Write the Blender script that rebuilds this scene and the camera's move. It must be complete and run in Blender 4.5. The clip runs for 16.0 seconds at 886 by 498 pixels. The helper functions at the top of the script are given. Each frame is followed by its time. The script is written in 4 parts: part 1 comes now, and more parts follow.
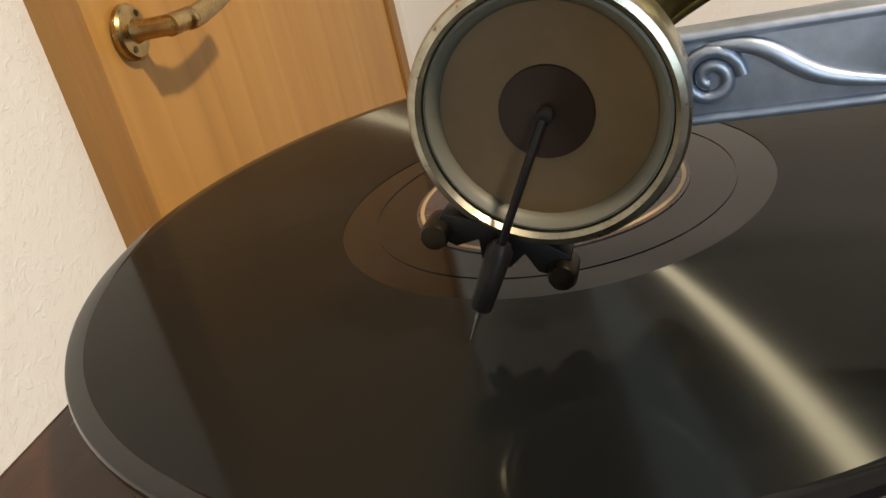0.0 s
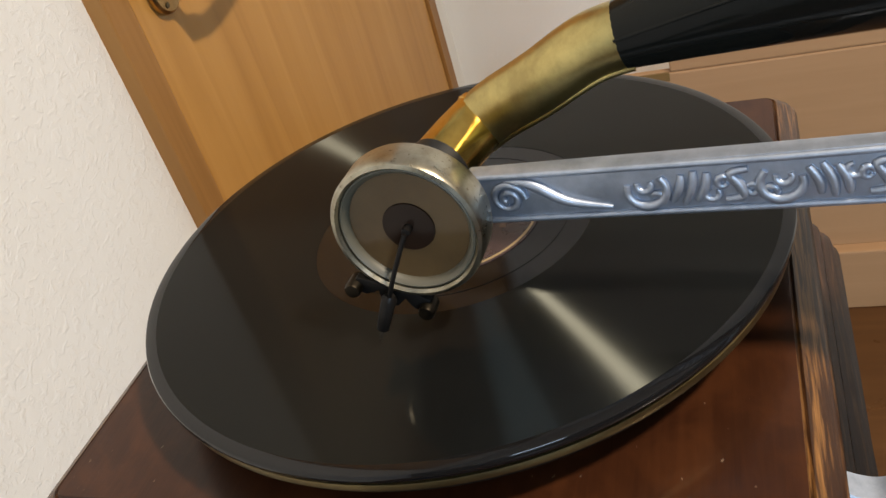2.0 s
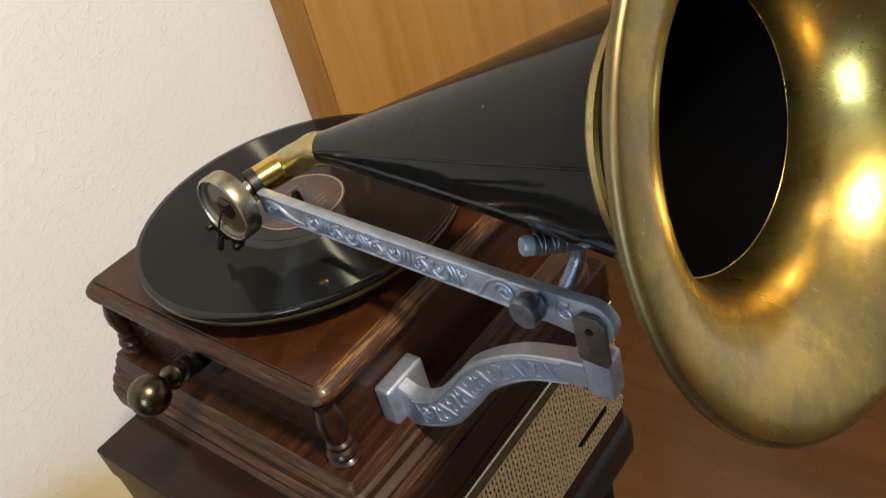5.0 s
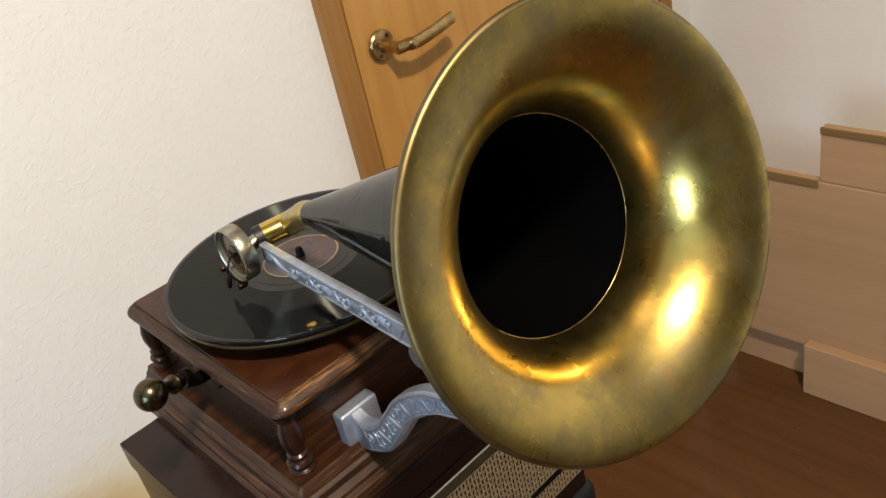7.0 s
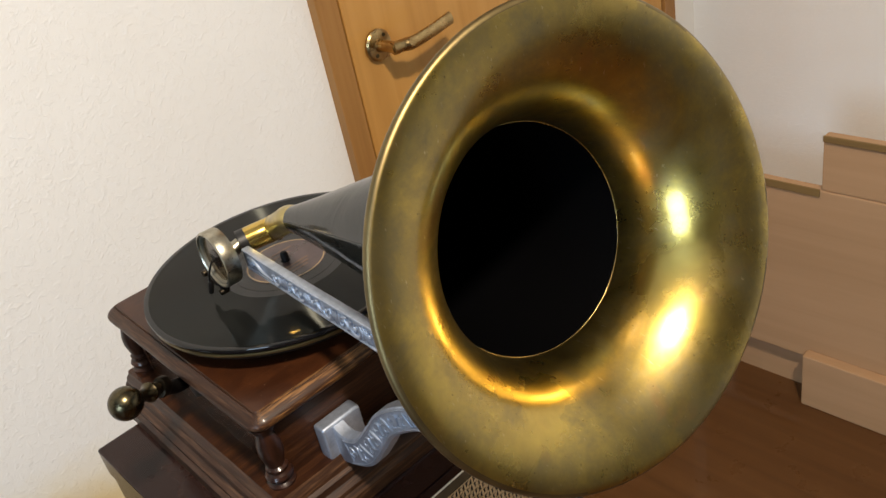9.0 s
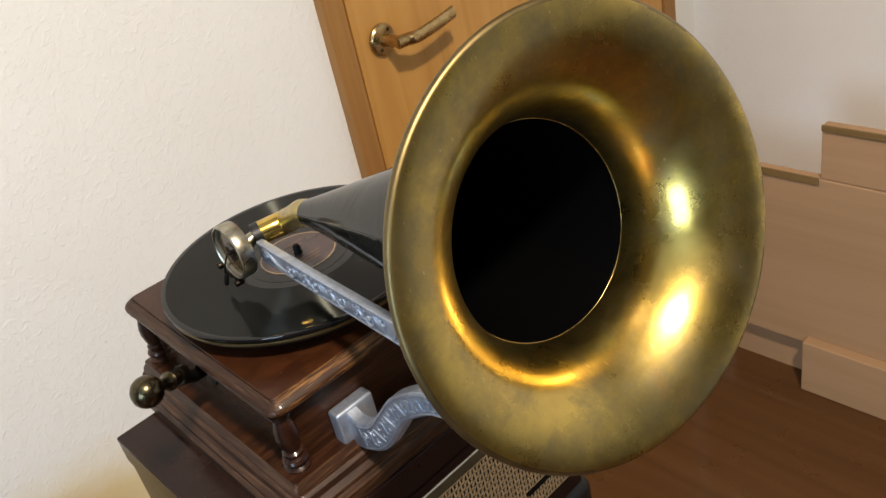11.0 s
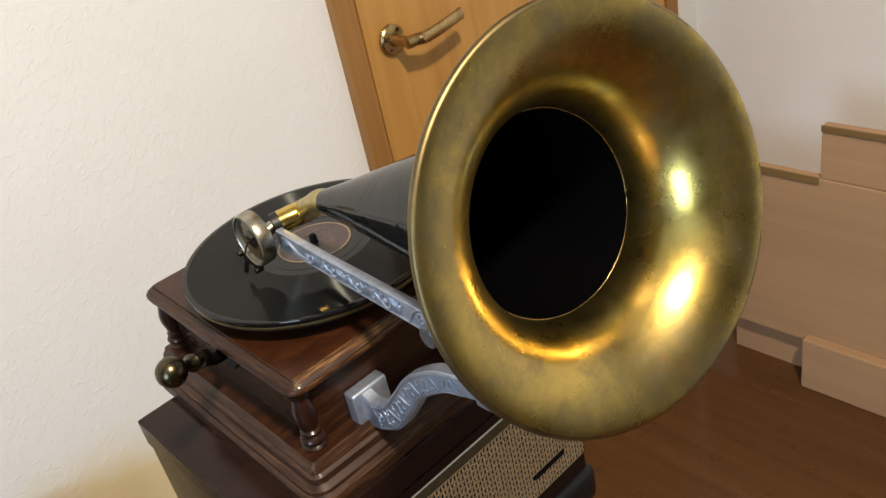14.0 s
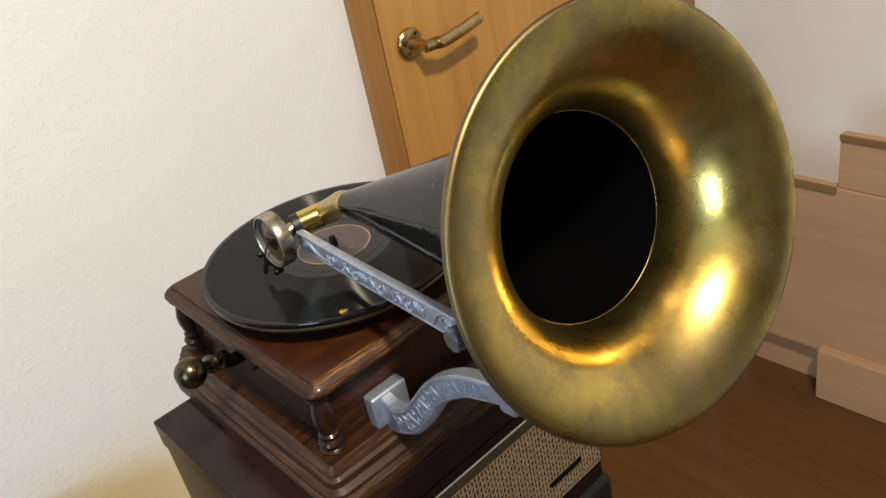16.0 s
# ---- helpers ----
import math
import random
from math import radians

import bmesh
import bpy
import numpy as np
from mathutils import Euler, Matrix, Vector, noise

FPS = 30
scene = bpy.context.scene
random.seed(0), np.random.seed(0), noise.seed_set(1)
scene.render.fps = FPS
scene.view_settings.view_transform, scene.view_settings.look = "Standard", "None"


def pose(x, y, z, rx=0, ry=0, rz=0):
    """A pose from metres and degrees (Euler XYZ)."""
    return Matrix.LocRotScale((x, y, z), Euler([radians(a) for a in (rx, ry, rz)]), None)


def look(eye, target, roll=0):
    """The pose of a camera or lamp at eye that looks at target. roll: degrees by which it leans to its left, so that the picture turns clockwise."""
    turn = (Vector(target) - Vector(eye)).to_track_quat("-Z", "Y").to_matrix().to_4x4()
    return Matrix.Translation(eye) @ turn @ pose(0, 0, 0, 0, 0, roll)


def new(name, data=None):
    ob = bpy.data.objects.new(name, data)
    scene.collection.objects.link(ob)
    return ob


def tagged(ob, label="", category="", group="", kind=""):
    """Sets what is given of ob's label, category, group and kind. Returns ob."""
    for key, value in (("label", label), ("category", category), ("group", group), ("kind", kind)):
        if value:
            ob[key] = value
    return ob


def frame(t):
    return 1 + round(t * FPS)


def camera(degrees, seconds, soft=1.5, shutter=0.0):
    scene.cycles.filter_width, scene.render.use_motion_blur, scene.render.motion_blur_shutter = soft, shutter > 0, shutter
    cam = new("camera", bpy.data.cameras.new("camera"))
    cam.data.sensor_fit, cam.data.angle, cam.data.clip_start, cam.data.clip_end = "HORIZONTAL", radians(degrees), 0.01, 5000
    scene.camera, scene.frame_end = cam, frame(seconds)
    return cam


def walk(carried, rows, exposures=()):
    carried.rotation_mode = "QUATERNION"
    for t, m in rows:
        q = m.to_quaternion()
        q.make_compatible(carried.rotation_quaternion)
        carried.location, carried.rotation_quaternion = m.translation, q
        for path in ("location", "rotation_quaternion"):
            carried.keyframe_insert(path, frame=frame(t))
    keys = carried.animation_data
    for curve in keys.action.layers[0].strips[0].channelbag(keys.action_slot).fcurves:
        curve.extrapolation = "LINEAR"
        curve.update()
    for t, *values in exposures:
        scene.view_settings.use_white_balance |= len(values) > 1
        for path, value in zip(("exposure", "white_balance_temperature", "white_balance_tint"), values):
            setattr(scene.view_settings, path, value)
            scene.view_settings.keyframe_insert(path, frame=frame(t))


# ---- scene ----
cam = camera(54.45, 16.0)
Z0 = 0.9  # height of the record's face above the floor
PATH = [
    (0, (-0.2068, -0.0327, 0.0877), (1.5191, 0.5095, -0.7652), -13.60),
    (0.5, (-0.2176, -0.0377, 0.0934), (1.4874, 0.5126, -0.7954), -15.27),
    (1, (-0.2382, -0.0437, 0.1138), (1.4357, 0.5343, -0.8158), -15.80),
    (1.5, (-0.2479, -0.0704, 0.1421), (1.3686, 0.5085, -0.8834), -17.61),
    (2, (-0.2659, -0.1078, 0.1755), (1.2718, 0.5575, -0.9167), -17.89),
    (2.5, (-0.2894, -0.2042, 0.2326), (1.0709, 0.7459, -0.8841), -22.63),
    (3, (-0.2907, -0.3160, 0.2524), (0.9453, 0.8456, -0.8072), -24.52),
    (3.5, (-0.3025, -0.3959, 0.2633), (0.8461, 0.8854, -0.7561), -23.05),
    (4, (-0.3111, -0.4079, 0.2860), (0.8465, 0.8150, -0.7931), -19.44),
    (4.5, (-0.3197, -0.4214, 0.3119), (0.8684, 0.7146, -0.8274), -17.54),
    (5, (-0.3173, -0.4570, 0.3273), (0.8079, 0.6915, -0.8622), -15.75),
    (5.2, (-0.3075, -0.4826, 0.3376), (0.7752, 0.7000, -0.8580), -16.92),
    (7.3, (-0.3225, -0.6133, 0.3693), (0.7539, 0.7462, -0.6272), -12.42),
    (7.5, (-0.3211, -0.6080, 0.3660), (0.7813, 0.7297, -0.6317), -11.07),
    (8, (-0.3191, -0.6050, 0.3663), (0.7850, 0.7255, -0.6391), -10.51),
    (8.5, (-0.3107, -0.6010, 0.3601), (0.7759, 0.7385, -0.6523), -11.49),
    (9, (-0.2996, -0.6013, 0.3622), (0.7669, 0.7558, -0.6482), -12.33),
    (9.2, (-0.2985, -0.6019, 0.3633), (0.7637, 0.7580, -0.6477), -12.51),
    (11.3, (-0.3184, -0.6127, 0.3767), (0.7356, 0.7389, -0.6538), -12.96),
    (11.5, (-0.3200, -0.6129, 0.3775), (0.7336, 0.7388, -0.6535), -13.00),
    (12, (-0.3223, -0.6110, 0.3781), (0.7302, 0.7438, -0.6499), -13.10),
    (12.5, (-0.3262, -0.6110, 0.3798), (0.7243, 0.7434, -0.6507), -13.18),
    (13, (-0.3301, -0.6172, 0.3805), (0.7192, 0.7397, -0.6481), -13.26),
    (13.5, (-0.3358, -0.6257, 0.3825), (0.7136, 0.7346, -0.6414), -13.04),
    (14, (-0.3429, -0.6295, 0.3810), (0.7129, 0.7288, -0.6391), -12.72),
    (14.5, (-0.3464, -0.6234, 0.3792), (0.7038, 0.7331, -0.6489), -12.90),
    (15, (-0.3474, -0.6150, 0.3769), (0.6909, 0.7509, -0.6509), -12.80),
    (15.5, (-0.3459, -0.6146, 0.3760), (0.6872, 0.7608, -0.6442), -12.64),
    (16, (-0.3493, -0.6186, 0.3789), (0.7003, 0.7554, -0.6263), -12.21),
]
EXPOSURES = ((0, 0.5, 7500, 10), (1, 0.57, 7050, 10), (2, 0.47, 6800, 10), (2.5, 0.2, 6850, 10), (3, 0.06, 6600, 10), (3.5, 0.62, 6450, 10), (4, 0.17, 6620, 10), (4.5, 0.28, 6800, 10), (5, 0.42, 6950, 10), (7.5, 0.43, 6800, 10), (16, 0.43, 6720, 10))
UP = Vector((0, 0, Z0))
walk(cam, [(t, look(Vector(eye) + UP, Vector(target) + UP, roll)) for t, eye, target, roll in PATH], EXPOSURES)

# ---- light ----
world = bpy.data.worlds.new("world")
scene.world = world
world.use_nodes = True
world.node_tree.nodes["Background"].inputs[0].default_value = (0.55, 0.68, 0.9, 1)
world.node_tree.nodes["Background"].inputs[1].default_value = 0.6


def area(name, m, sx, sy, power, colour, shape="RECTANGLE"):
    d = bpy.data.lights.new(name, "AREA")
    d.shape, d.size, d.size_y, d.energy, d.color = shape, sx, sy, power, colour
    ob = new(name, d)
    ob.matrix_world = m
    return ob


LAMP = UP + Vector((-0.29, -1.05, 1.5))
WINDOW = UP + Vector((-2.58, -1.3, 0.58))
area("ceiling_bulb", look(LAMP, LAMP - Vector((0, 0, 1))), 0.18, 0.18, 42.5, (1.0, 0.87, 0.72), "DISK")
# two panes, one above the other
for rise in (-0.305, 0.305):
    pane = WINDOW + Vector((0, 0, rise))
    area("window_daylight", look(pane, pane + Vector((1, 0.0, 0.0))), 0.84, 0.56, 16.5, (0.54, 0.75, 1.0))


# ---- materials ----
def mat(name, colour=(0.5, 0.5, 0.5), rough=0.5, metal=0.0, **more):
    m = bpy.data.materials.new(name)
    m.use_nodes = True
    b = m.node_tree.nodes["Principled BSDF"]
    b.inputs["Base Color"].default_value = (*colour, 1)
    b.inputs["Roughness"].default_value = rough
    b.inputs["Metallic"].default_value = metal
    for k, v in more.items():
        b.inputs[k.replace("_", " ")].default_value = v
    return m


def node(m, kind, **sets):
    n = m.node_tree.nodes.new("ShaderNode" + kind)
    for k, v in sets.items():
        if k in n.inputs:
            n.inputs[k].default_value = v
        else:
            setattr(n, k, v)
    return n


def wire(m, a, b):
    m.node_tree.links.new(a, b)


def bsdf(m):
    return m.node_tree.nodes["Principled BSDF"]


def coords(m, scale=(1, 1, 1), turn=(0, 0, 0)):
    tc = node(m, "TexCoord")
    mp = node(m, "Mapping")
    mp.inputs["Scale"].default_value = scale
    mp.inputs["Rotation"].default_value = turn
    wire(m, tc.outputs["Object"], mp.inputs["Vector"])
    return mp.outputs["Vector"]


def ramp(m, fac, stops):
    r = node(m, "ValToRGB")
    e = r.color_ramp.elements
    e[0].position, e[0].color = stops[0][0], (*stops[0][1], 1)
    e[1].position, e[1].color = stops[-1][0], (*stops[-1][1], 1)
    for p, c in stops[1:-1]:
        k = e.new(p)
        k.color = (*c, 1)
    wire(m, fac, r.inputs["Fac"])
    return r.outputs["Color"]


def noise_tex(m, vec, scale, detail=4.0, rough=0.55, distortion=0.0):
    n = node(m, "TexNoise")
    n.inputs["Scale"].default_value, n.inputs["Detail"].default_value = scale, detail
    n.inputs["Roughness"].default_value, n.inputs["Distortion"].default_value = rough, distortion
    wire(m, vec, n.inputs["Vector"])
    return n.outputs["Fac"]


def math_node(m, op, a, b=0.0, c=None):
    n = node(m, "Math", operation=op)
    for i, v in enumerate((a, b) if c is None else (a, b, c)):
        if isinstance(v, (int, float)):
            n.inputs[i].default_value = v
        else:
            wire(m, v, n.inputs[i])
    return n.outputs[0]


def mix(m, fac, a, b, blend="MIX"):
    n = node(m, "Mix", data_type="RGBA", blend_type=blend)
    for i, v in ((0, fac), (6, a), (7, b)):
        if isinstance(v, (int, float)):
            n.inputs[i].default_value = v
        elif isinstance(v, tuple):
            n.inputs[i].default_value = (*v, 1)
        else:
            wire(m, v, n.inputs[i])
    return n.outputs[2]


def bump(m, height, strength, distance, normal=None):
    n = node(m, "Bump")
    n.inputs["Strength"].default_value, n.inputs["Distance"].default_value = strength, distance
    wire(m, height, n.inputs["Height"])
    if normal is not None:
        wire(m, normal, n.inputs["Normal"])
    return n.outputs["Normal"]


def to(m, what, socket):
    wire(m, what, bsdf(m).inputs[socket])


def wood(name, stops, along="Z", scale=1.0, rough=(0.3, 0.5), coat=0.0, relief=0.0004, wear=None, contrast=1.0):
    """Wood with grain along one axis, in the object's own metres."""
    m = mat(name)
    s = {"X": (3, 60, 60), "Y": (60, 3, 60), "Z": (60, 60, 3)}[along]
    v = coords(m, tuple(k * scale for k in s))
    g = noise_tex(m, v, 1.0, 8.0, 0.6, 0.6)
    v2 = coords(m, tuple(k * scale * 0.14 for k in s))
    g2 = noise_tex(m, v2, 1.0, 3.0, 0.5, 1.2)
    both = math_node(m, "ADD", math_node(m, "MULTIPLY", g, 0.62), math_node(m, "MULTIPLY", g2, 0.38))
    c = ramp(m, both, [(0.5 + (p - 0.5) / contrast, k) for p, k in stops])
    if wear:
        w = noise_tex(m, coords(m, (1, 1, 1)), 55, 6.0, 0.7)
        c = mix(m, ramp(m, w, ((0.6, (0, 0, 0)), (0.72, (1, 1, 1)))), c, wear)
    to(m, c, "Base Color")
    r = node(m, "MapRange")
    wire(m, noise_tex(m, coords(m), 14, 5.0), r.inputs["Value"])
    r.inputs["To Min"].default_value, r.inputs["To Max"].default_value = rough
    to(m, r.outputs[0], "Roughness")
    bsdf(m).inputs["Coat Weight"].default_value = coat
    bsdf(m).inputs["Coat Roughness"].default_value = 0.1
    bsdf(m).inputs["Specular IOR Level"].default_value = 0.22
    to(m, bump(m, g, 0.35, relief), "Normal")
    return m


def wallpaper():
    m = mat("wallpaper", (0.8, 0.78, 0.74), 0.75)
    v = coords(m)
    big = noise_tex(m, v, 115, 4.0, 0.65, 0.5)
    fine = noise_tex(m, v, 190, 3.0, 0.6, 0.8)
    vo = node(m, "TexVoronoi", feature="SMOOTH_F1")
    vo.inputs["Scale"].default_value = 110
    wire(m, v, vo.inputs["Vector"])
    flake = ramp(m, big, ((0.5, (0, 0, 0)), (0.62, (1, 1, 1))))
    h = math_node(m, "ADD", math_node(m, "MULTIPLY", flake, 0.8), math_node(m, "MULTIPLY", fine, 0.5))
    h = math_node(m, "ADD", h, math_node(m, "MULTIPLY", vo.outputs["Distance"], 0.5))
    to(m, bump(m, h, 0.42, 0.0009), "Normal")
    tone = ramp(m, noise_tex(m, v, 3.0, 3.0), ((0.3, (0.79, 0.77, 0.73)), (0.7, (0.83, 0.82, 0.79))))
    # a yellow patch low on the wall behind the set
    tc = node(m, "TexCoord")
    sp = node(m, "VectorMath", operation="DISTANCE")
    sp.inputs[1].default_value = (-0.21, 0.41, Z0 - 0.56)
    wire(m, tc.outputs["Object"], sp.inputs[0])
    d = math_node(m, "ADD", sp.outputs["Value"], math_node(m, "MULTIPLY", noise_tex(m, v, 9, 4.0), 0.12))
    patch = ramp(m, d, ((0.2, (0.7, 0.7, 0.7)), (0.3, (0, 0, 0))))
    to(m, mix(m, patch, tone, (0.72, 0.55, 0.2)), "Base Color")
    return m


WALL = wallpaper()
CEIL = mat("ceiling_paint", (0.8, 0.79, 0.77), 0.8)
DOOR = wood("door_veneer", ((0.25, (0.37, 0.175, 0.042)), (0.5, (0.49, 0.25, 0.066)), (0.75, (0.57, 0.31, 0.095))), "Z", 0.55, (0.32, 0.45), 0.15, 0.0001)
CASING = wood("casing_wood", ((0.25, (0.2, 0.092, 0.025)), (0.5, (0.31, 0.15, 0.044)), (0.75, (0.39, 0.2, 0.065))), "Z", 0.8, (0.35, 0.5), 0.1, 0.0002)
# for the unseen south and west walls: dark brown stands in for a dim room in reflections
DIM = mat("darkened_unseen_wall", (0.115, 0.106, 0.095), 0.8)
GAP = mat("dark_gap", (0.02, 0.012, 0.008), 0.8)
FLOOR = wood("floor_boards", ((0.25, (0.053, 0.0215, 0.0074)), (0.5, (0.084, 0.0362, 0.012)), (0.75, (0.112, 0.051, 0.018))), "Y", 0.5, (0.22, 0.36), 0.35, 0.0002)
BOARD_EDGE = wood("board_edge", ((0.3, (0.15, 0.09, 0.033)), (0.7, (0.22, 0.14, 0.055))), "Y", 1.0, (0.5, 0.65), 0.0, 0.0002)
PANEL = wood("pale_panel", ((0.25, (0.34, 0.206, 0.108)), (0.55, (0.405, 0.25, 0.137)), (0.8, (0.44, 0.28, 0.158))), "Y", 0.5, (0.5, 0.65), 0.0, 0.0002)
OAK = wood("dark_oak", ((0.3, (0.009, 0.003, 0.0015)), (0.5, (0.028, 0.0095, 0.0038)), (0.75, (0.065, 0.025, 0.009))), "X", 10.0, (0.32, 0.46), 0.12, 0.0003, contrast=1.3)
OAK_Y = wood("dark_oak_lengthwise", ((0.3, (0.009, 0.0032, 0.0017)), (0.5, (0.026, 0.0095, 0.0042)), (0.75, (0.055, 0.023, 0.01))), "Y", 9.0, (0.14, 0.24), 0.7, 0.0002, contrast=1.3)
OAK_TOP = wood("lid_oak", ((0.28, (0.019, 0.006, 0.0026)), (0.5, (0.031, 0.0098, 0.0037)), (0.75, (0.045, 0.015, 0.0055))), "X", 9.0, (0.24, 0.4), 0.12, 0.00012, contrast=0.9)
# rubbed reddish clouds and small pale nicks in the varnish
grain = bsdf(OAK_TOP).inputs["Base Color"].links[0].from_socket
rubbed = ramp(OAK_TOP, noise_tex(OAK_TOP, coords(OAK_TOP), 38, 5.0, 0.65, 0.6), ((0.45, (0, 0, 0)), (0.68, (0.6, 0.6, 0.6))))
grain = mix(OAK_TOP, rubbed, grain, (0.062, 0.02, 0.0065))
nick = ramp(OAK_TOP, noise_tex(OAK_TOP, coords(OAK_TOP, (1, 2.2, 1)), 210, 2.0, 0.5), ((0.72, (0, 0, 0)), (0.75, (0.7, 0.7, 0.7))))
to(OAK_TOP, mix(OAK_TOP, nick, grain, (0.2, 0.14, 0.1)), "Base Color")
OAK_WORN = wood("worn_oak_edge", ((0.25, (0.01, 0.004, 0.002)), (0.52, (0.038, 0.0145, 0.0052)), (0.82, (0.28, 0.13, 0.038))), "X", 11.0, (0.3, 0.5), 0.1, 0.0004, contrast=1.6)
OAK_WORN_Y = wood("worn_oak_edge_lengthwise", ((0.25, (0.009, 0.004, 0.0024)), (0.52, (0.032, 0.0135, 0.0068)), (0.8, (0.1, 0.052, 0.028))), "Y", 11.0, (0.35, 0.55), 0.05, 0.0005, contrast=1.5)
OAK_WORN_X = wood("worn_oak_plinth", ((0.25, (0.009, 0.0038, 0.002)), (0.52, (0.033, 0.0135, 0.006)), (0.8, (0.12, 0.058, 0.026))), "X", 11.0, (0.35, 0.55), 0.05, 0.0005, contrast=1.5)
COLUMN = wood("turned_oak", ((0.25, (0.008, 0.003, 0.002)), (0.5, (0.028, 0.0095, 0.0045)), (0.75, (0.06, 0.022, 0.01))), "Z", 1.2, (0.24, 0.38), 0.18, 0.0002, contrast=1.7)


def metal(name, light, dark, rough, scale=60.0, pits=0.0, metallic=1.0, spread=(0.35, 0.65)):
    m = mat(name, light, rough[0], metallic)
    v = coords(m)
    n = noise_tex(m, v, scale, 6.0, 0.65)
    to(m, ramp(m, n, ((spread[0], dark), (spread[1], light))), "Base Color")
    r = node(m, "MapRange")
    wire(m, noise_tex(m, v, scale * 0.4, 6.0, 0.7), r.inputs["Value"])
    r.inputs["From Min"].default_value, r.inputs["From Max"].default_value = 0.3, 0.7
    r.inputs["To Min"].default_value, r.inputs["To Max"].default_value = rough
    to(m, r.outputs[0], "Roughness")
    if pits:
        to(m, bump(m, noise_tex(m, v, scale * 6, 3.0), 0.3, pits), "Normal")
    return m


PEWTER = metal("cast_grey_metal", (0.45, 0.5, 0.59), (0.32, 0.36, 0.43), (0.4, 0.52), 90, 0.0002, 0.8)
DARK_PEWTER = metal("tarnished_grey_metal", (0.24, 0.26, 0.31), (0.12, 0.13, 0.155), (0.35, 0.5), 150, 0.0002)
PLATE = metal("brown_steel", (0.2, 0.18, 0.165), (0.13, 0.115, 0.105), (0.4, 0.55), 120)
NICKEL = metal("worn_nickel", (0.47, 0.44, 0.35), (0.3, 0.27, 0.2), (0.25, 0.42), 120, 0.00008)
# rust freckles where the plating has gone
spots = ramp(NICKEL, noise_tex(NICKEL, coords(NICKEL), 620, 3.0, 0.6), ((0.63, (0, 0, 0)), (0.72, (0.85, 0.85, 0.85))))
plated = bsdf(NICKEL).inputs["Base Color"].links[0].from_socket
to(NICKEL, mix(NICKEL, spots, plated, (0.13, 0.1, 0.065)), "Base Color")
BRASS = metal("aged_brass", (0.56, 0.395, 0.09), (0.38, 0.27, 0.075), (0.22, 0.33), 26, 0.00003, spread=(0.36, 0.6))
# old lacquer over the metal keeps a sharper gloss
bsdf(BRASS).inputs["Coat Weight"].default_value = 0.5
bsdf(BRASS).inputs["Coat Roughness"].default_value = 0.08
# patina: broad brown clouds, dark pits and pale fine scratches
cloud = ramp(BRASS, noise_tex(BRASS, coords(BRASS), 20, 6.0, 0.7, 0.25), ((0.42, (0, 0, 0)), (0.6, (0.85, 0.85, 0.85))))
clean = bsdf(BRASS).inputs["Base Color"].links[0].from_socket
worn = mix(BRASS, cloud, clean, (0.235, 0.19, 0.085))
blush = ramp(BRASS, noise_tex(BRASS, coords(BRASS), 24, 4.0, 0.6, 0.5), ((0.6, (0, 0, 0)), (0.74, (0.55, 0.55, 0.55))))
worn = mix(BRASS, blush, worn, (0.42, 0.22, 0.085))
gloss = bsdf(BRASS).inputs["Roughness"].links[0].from_socket
to(BRASS, math_node(BRASS, "ADD", gloss, math_node(BRASS, "MULTIPLY", cloud, 0.12)), "Roughness")
dent = bump(BRASS, noise_tex(BRASS, coords(BRASS), 34, 3.0, 0.5), 0.3, 0.0008)
to(BRASS, bump(BRASS, noise_tex(BRASS, coords(BRASS), 30, 3.0, 0.5), 0.25, 0.0006), "Coat Normal")
to(BRASS, bump(BRASS, noise_tex(BRASS, coords(BRASS), 150, 3.0), 0.2, 0.0001, dent), "Normal")
pit = ramp(BRASS, noise_tex(BRASS, coords(BRASS), 520, 2.0, 0.5), ((0.71, (0, 0, 0)), (0.78, (0.7, 0.7, 0.7))))
worn = mix(BRASS, pit, worn, (0.08, 0.055, 0.025))
scratch = ramp(BRASS, noise_tex(BRASS, coords(BRASS, (900, 60, 240), (0.4, 0.7, 0.2)), 1.0, 2.0, 0.5), ((0.7, (0, 0, 0)), (0.76, (0.6, 0.6, 0.6))))
to(BRASS, mix(BRASS, scratch, worn, (0.75, 0.62, 0.34)), "Base Color")
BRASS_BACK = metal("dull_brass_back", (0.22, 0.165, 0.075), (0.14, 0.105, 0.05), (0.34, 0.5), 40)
BRASS_RIM = metal("brass_edge", (0.6, 0.45, 0.2), (0.36, 0.26, 0.11), (0.2, 0.35), 60)
BRIGHT_BRASS = metal("bright_brass", (0.75, 0.52, 0.14), (0.52, 0.34, 0.08), (0.1, 0.26), 70)
DULL_BRASS = metal("dull_brass", (0.56, 0.46, 0.19), (0.38, 0.3, 0.125), (0.26, 0.42), 90)
BRONZE = metal("antique_bronze", (0.12, 0.098, 0.054), (0.04, 0.033, 0.021), (0.2, 0.36), 45)
SCREW = metal("dark_screw", (0.045, 0.036, 0.025), (0.018, 0.015, 0.011), (0.35, 0.5), 200)
HANDLE = metal("handle_brass", (0.5, 0.36, 0.17), (0.34, 0.23, 0.1), (0.22, 0.34), 60)
BLACK_IRON = metal("blackened_iron", (0.009, 0.0078, 0.007), (0.004, 0.0034, 0.003), (0.35, 0.55), 150, 0.0001, 0.0)
bsdf(BLACK_IRON).inputs["Specular IOR Level"].default_value = 0.16
STEEL = mat("needle_steel", (0.6, 0.58, 0.55), 0.25, 1.0)
JAPAN = metal("black_japanning", (0.008, 0.0085, 0.0075), (0.004, 0.0044, 0.0038), (0.06, 0.15), 30, 0.0, 0.0)
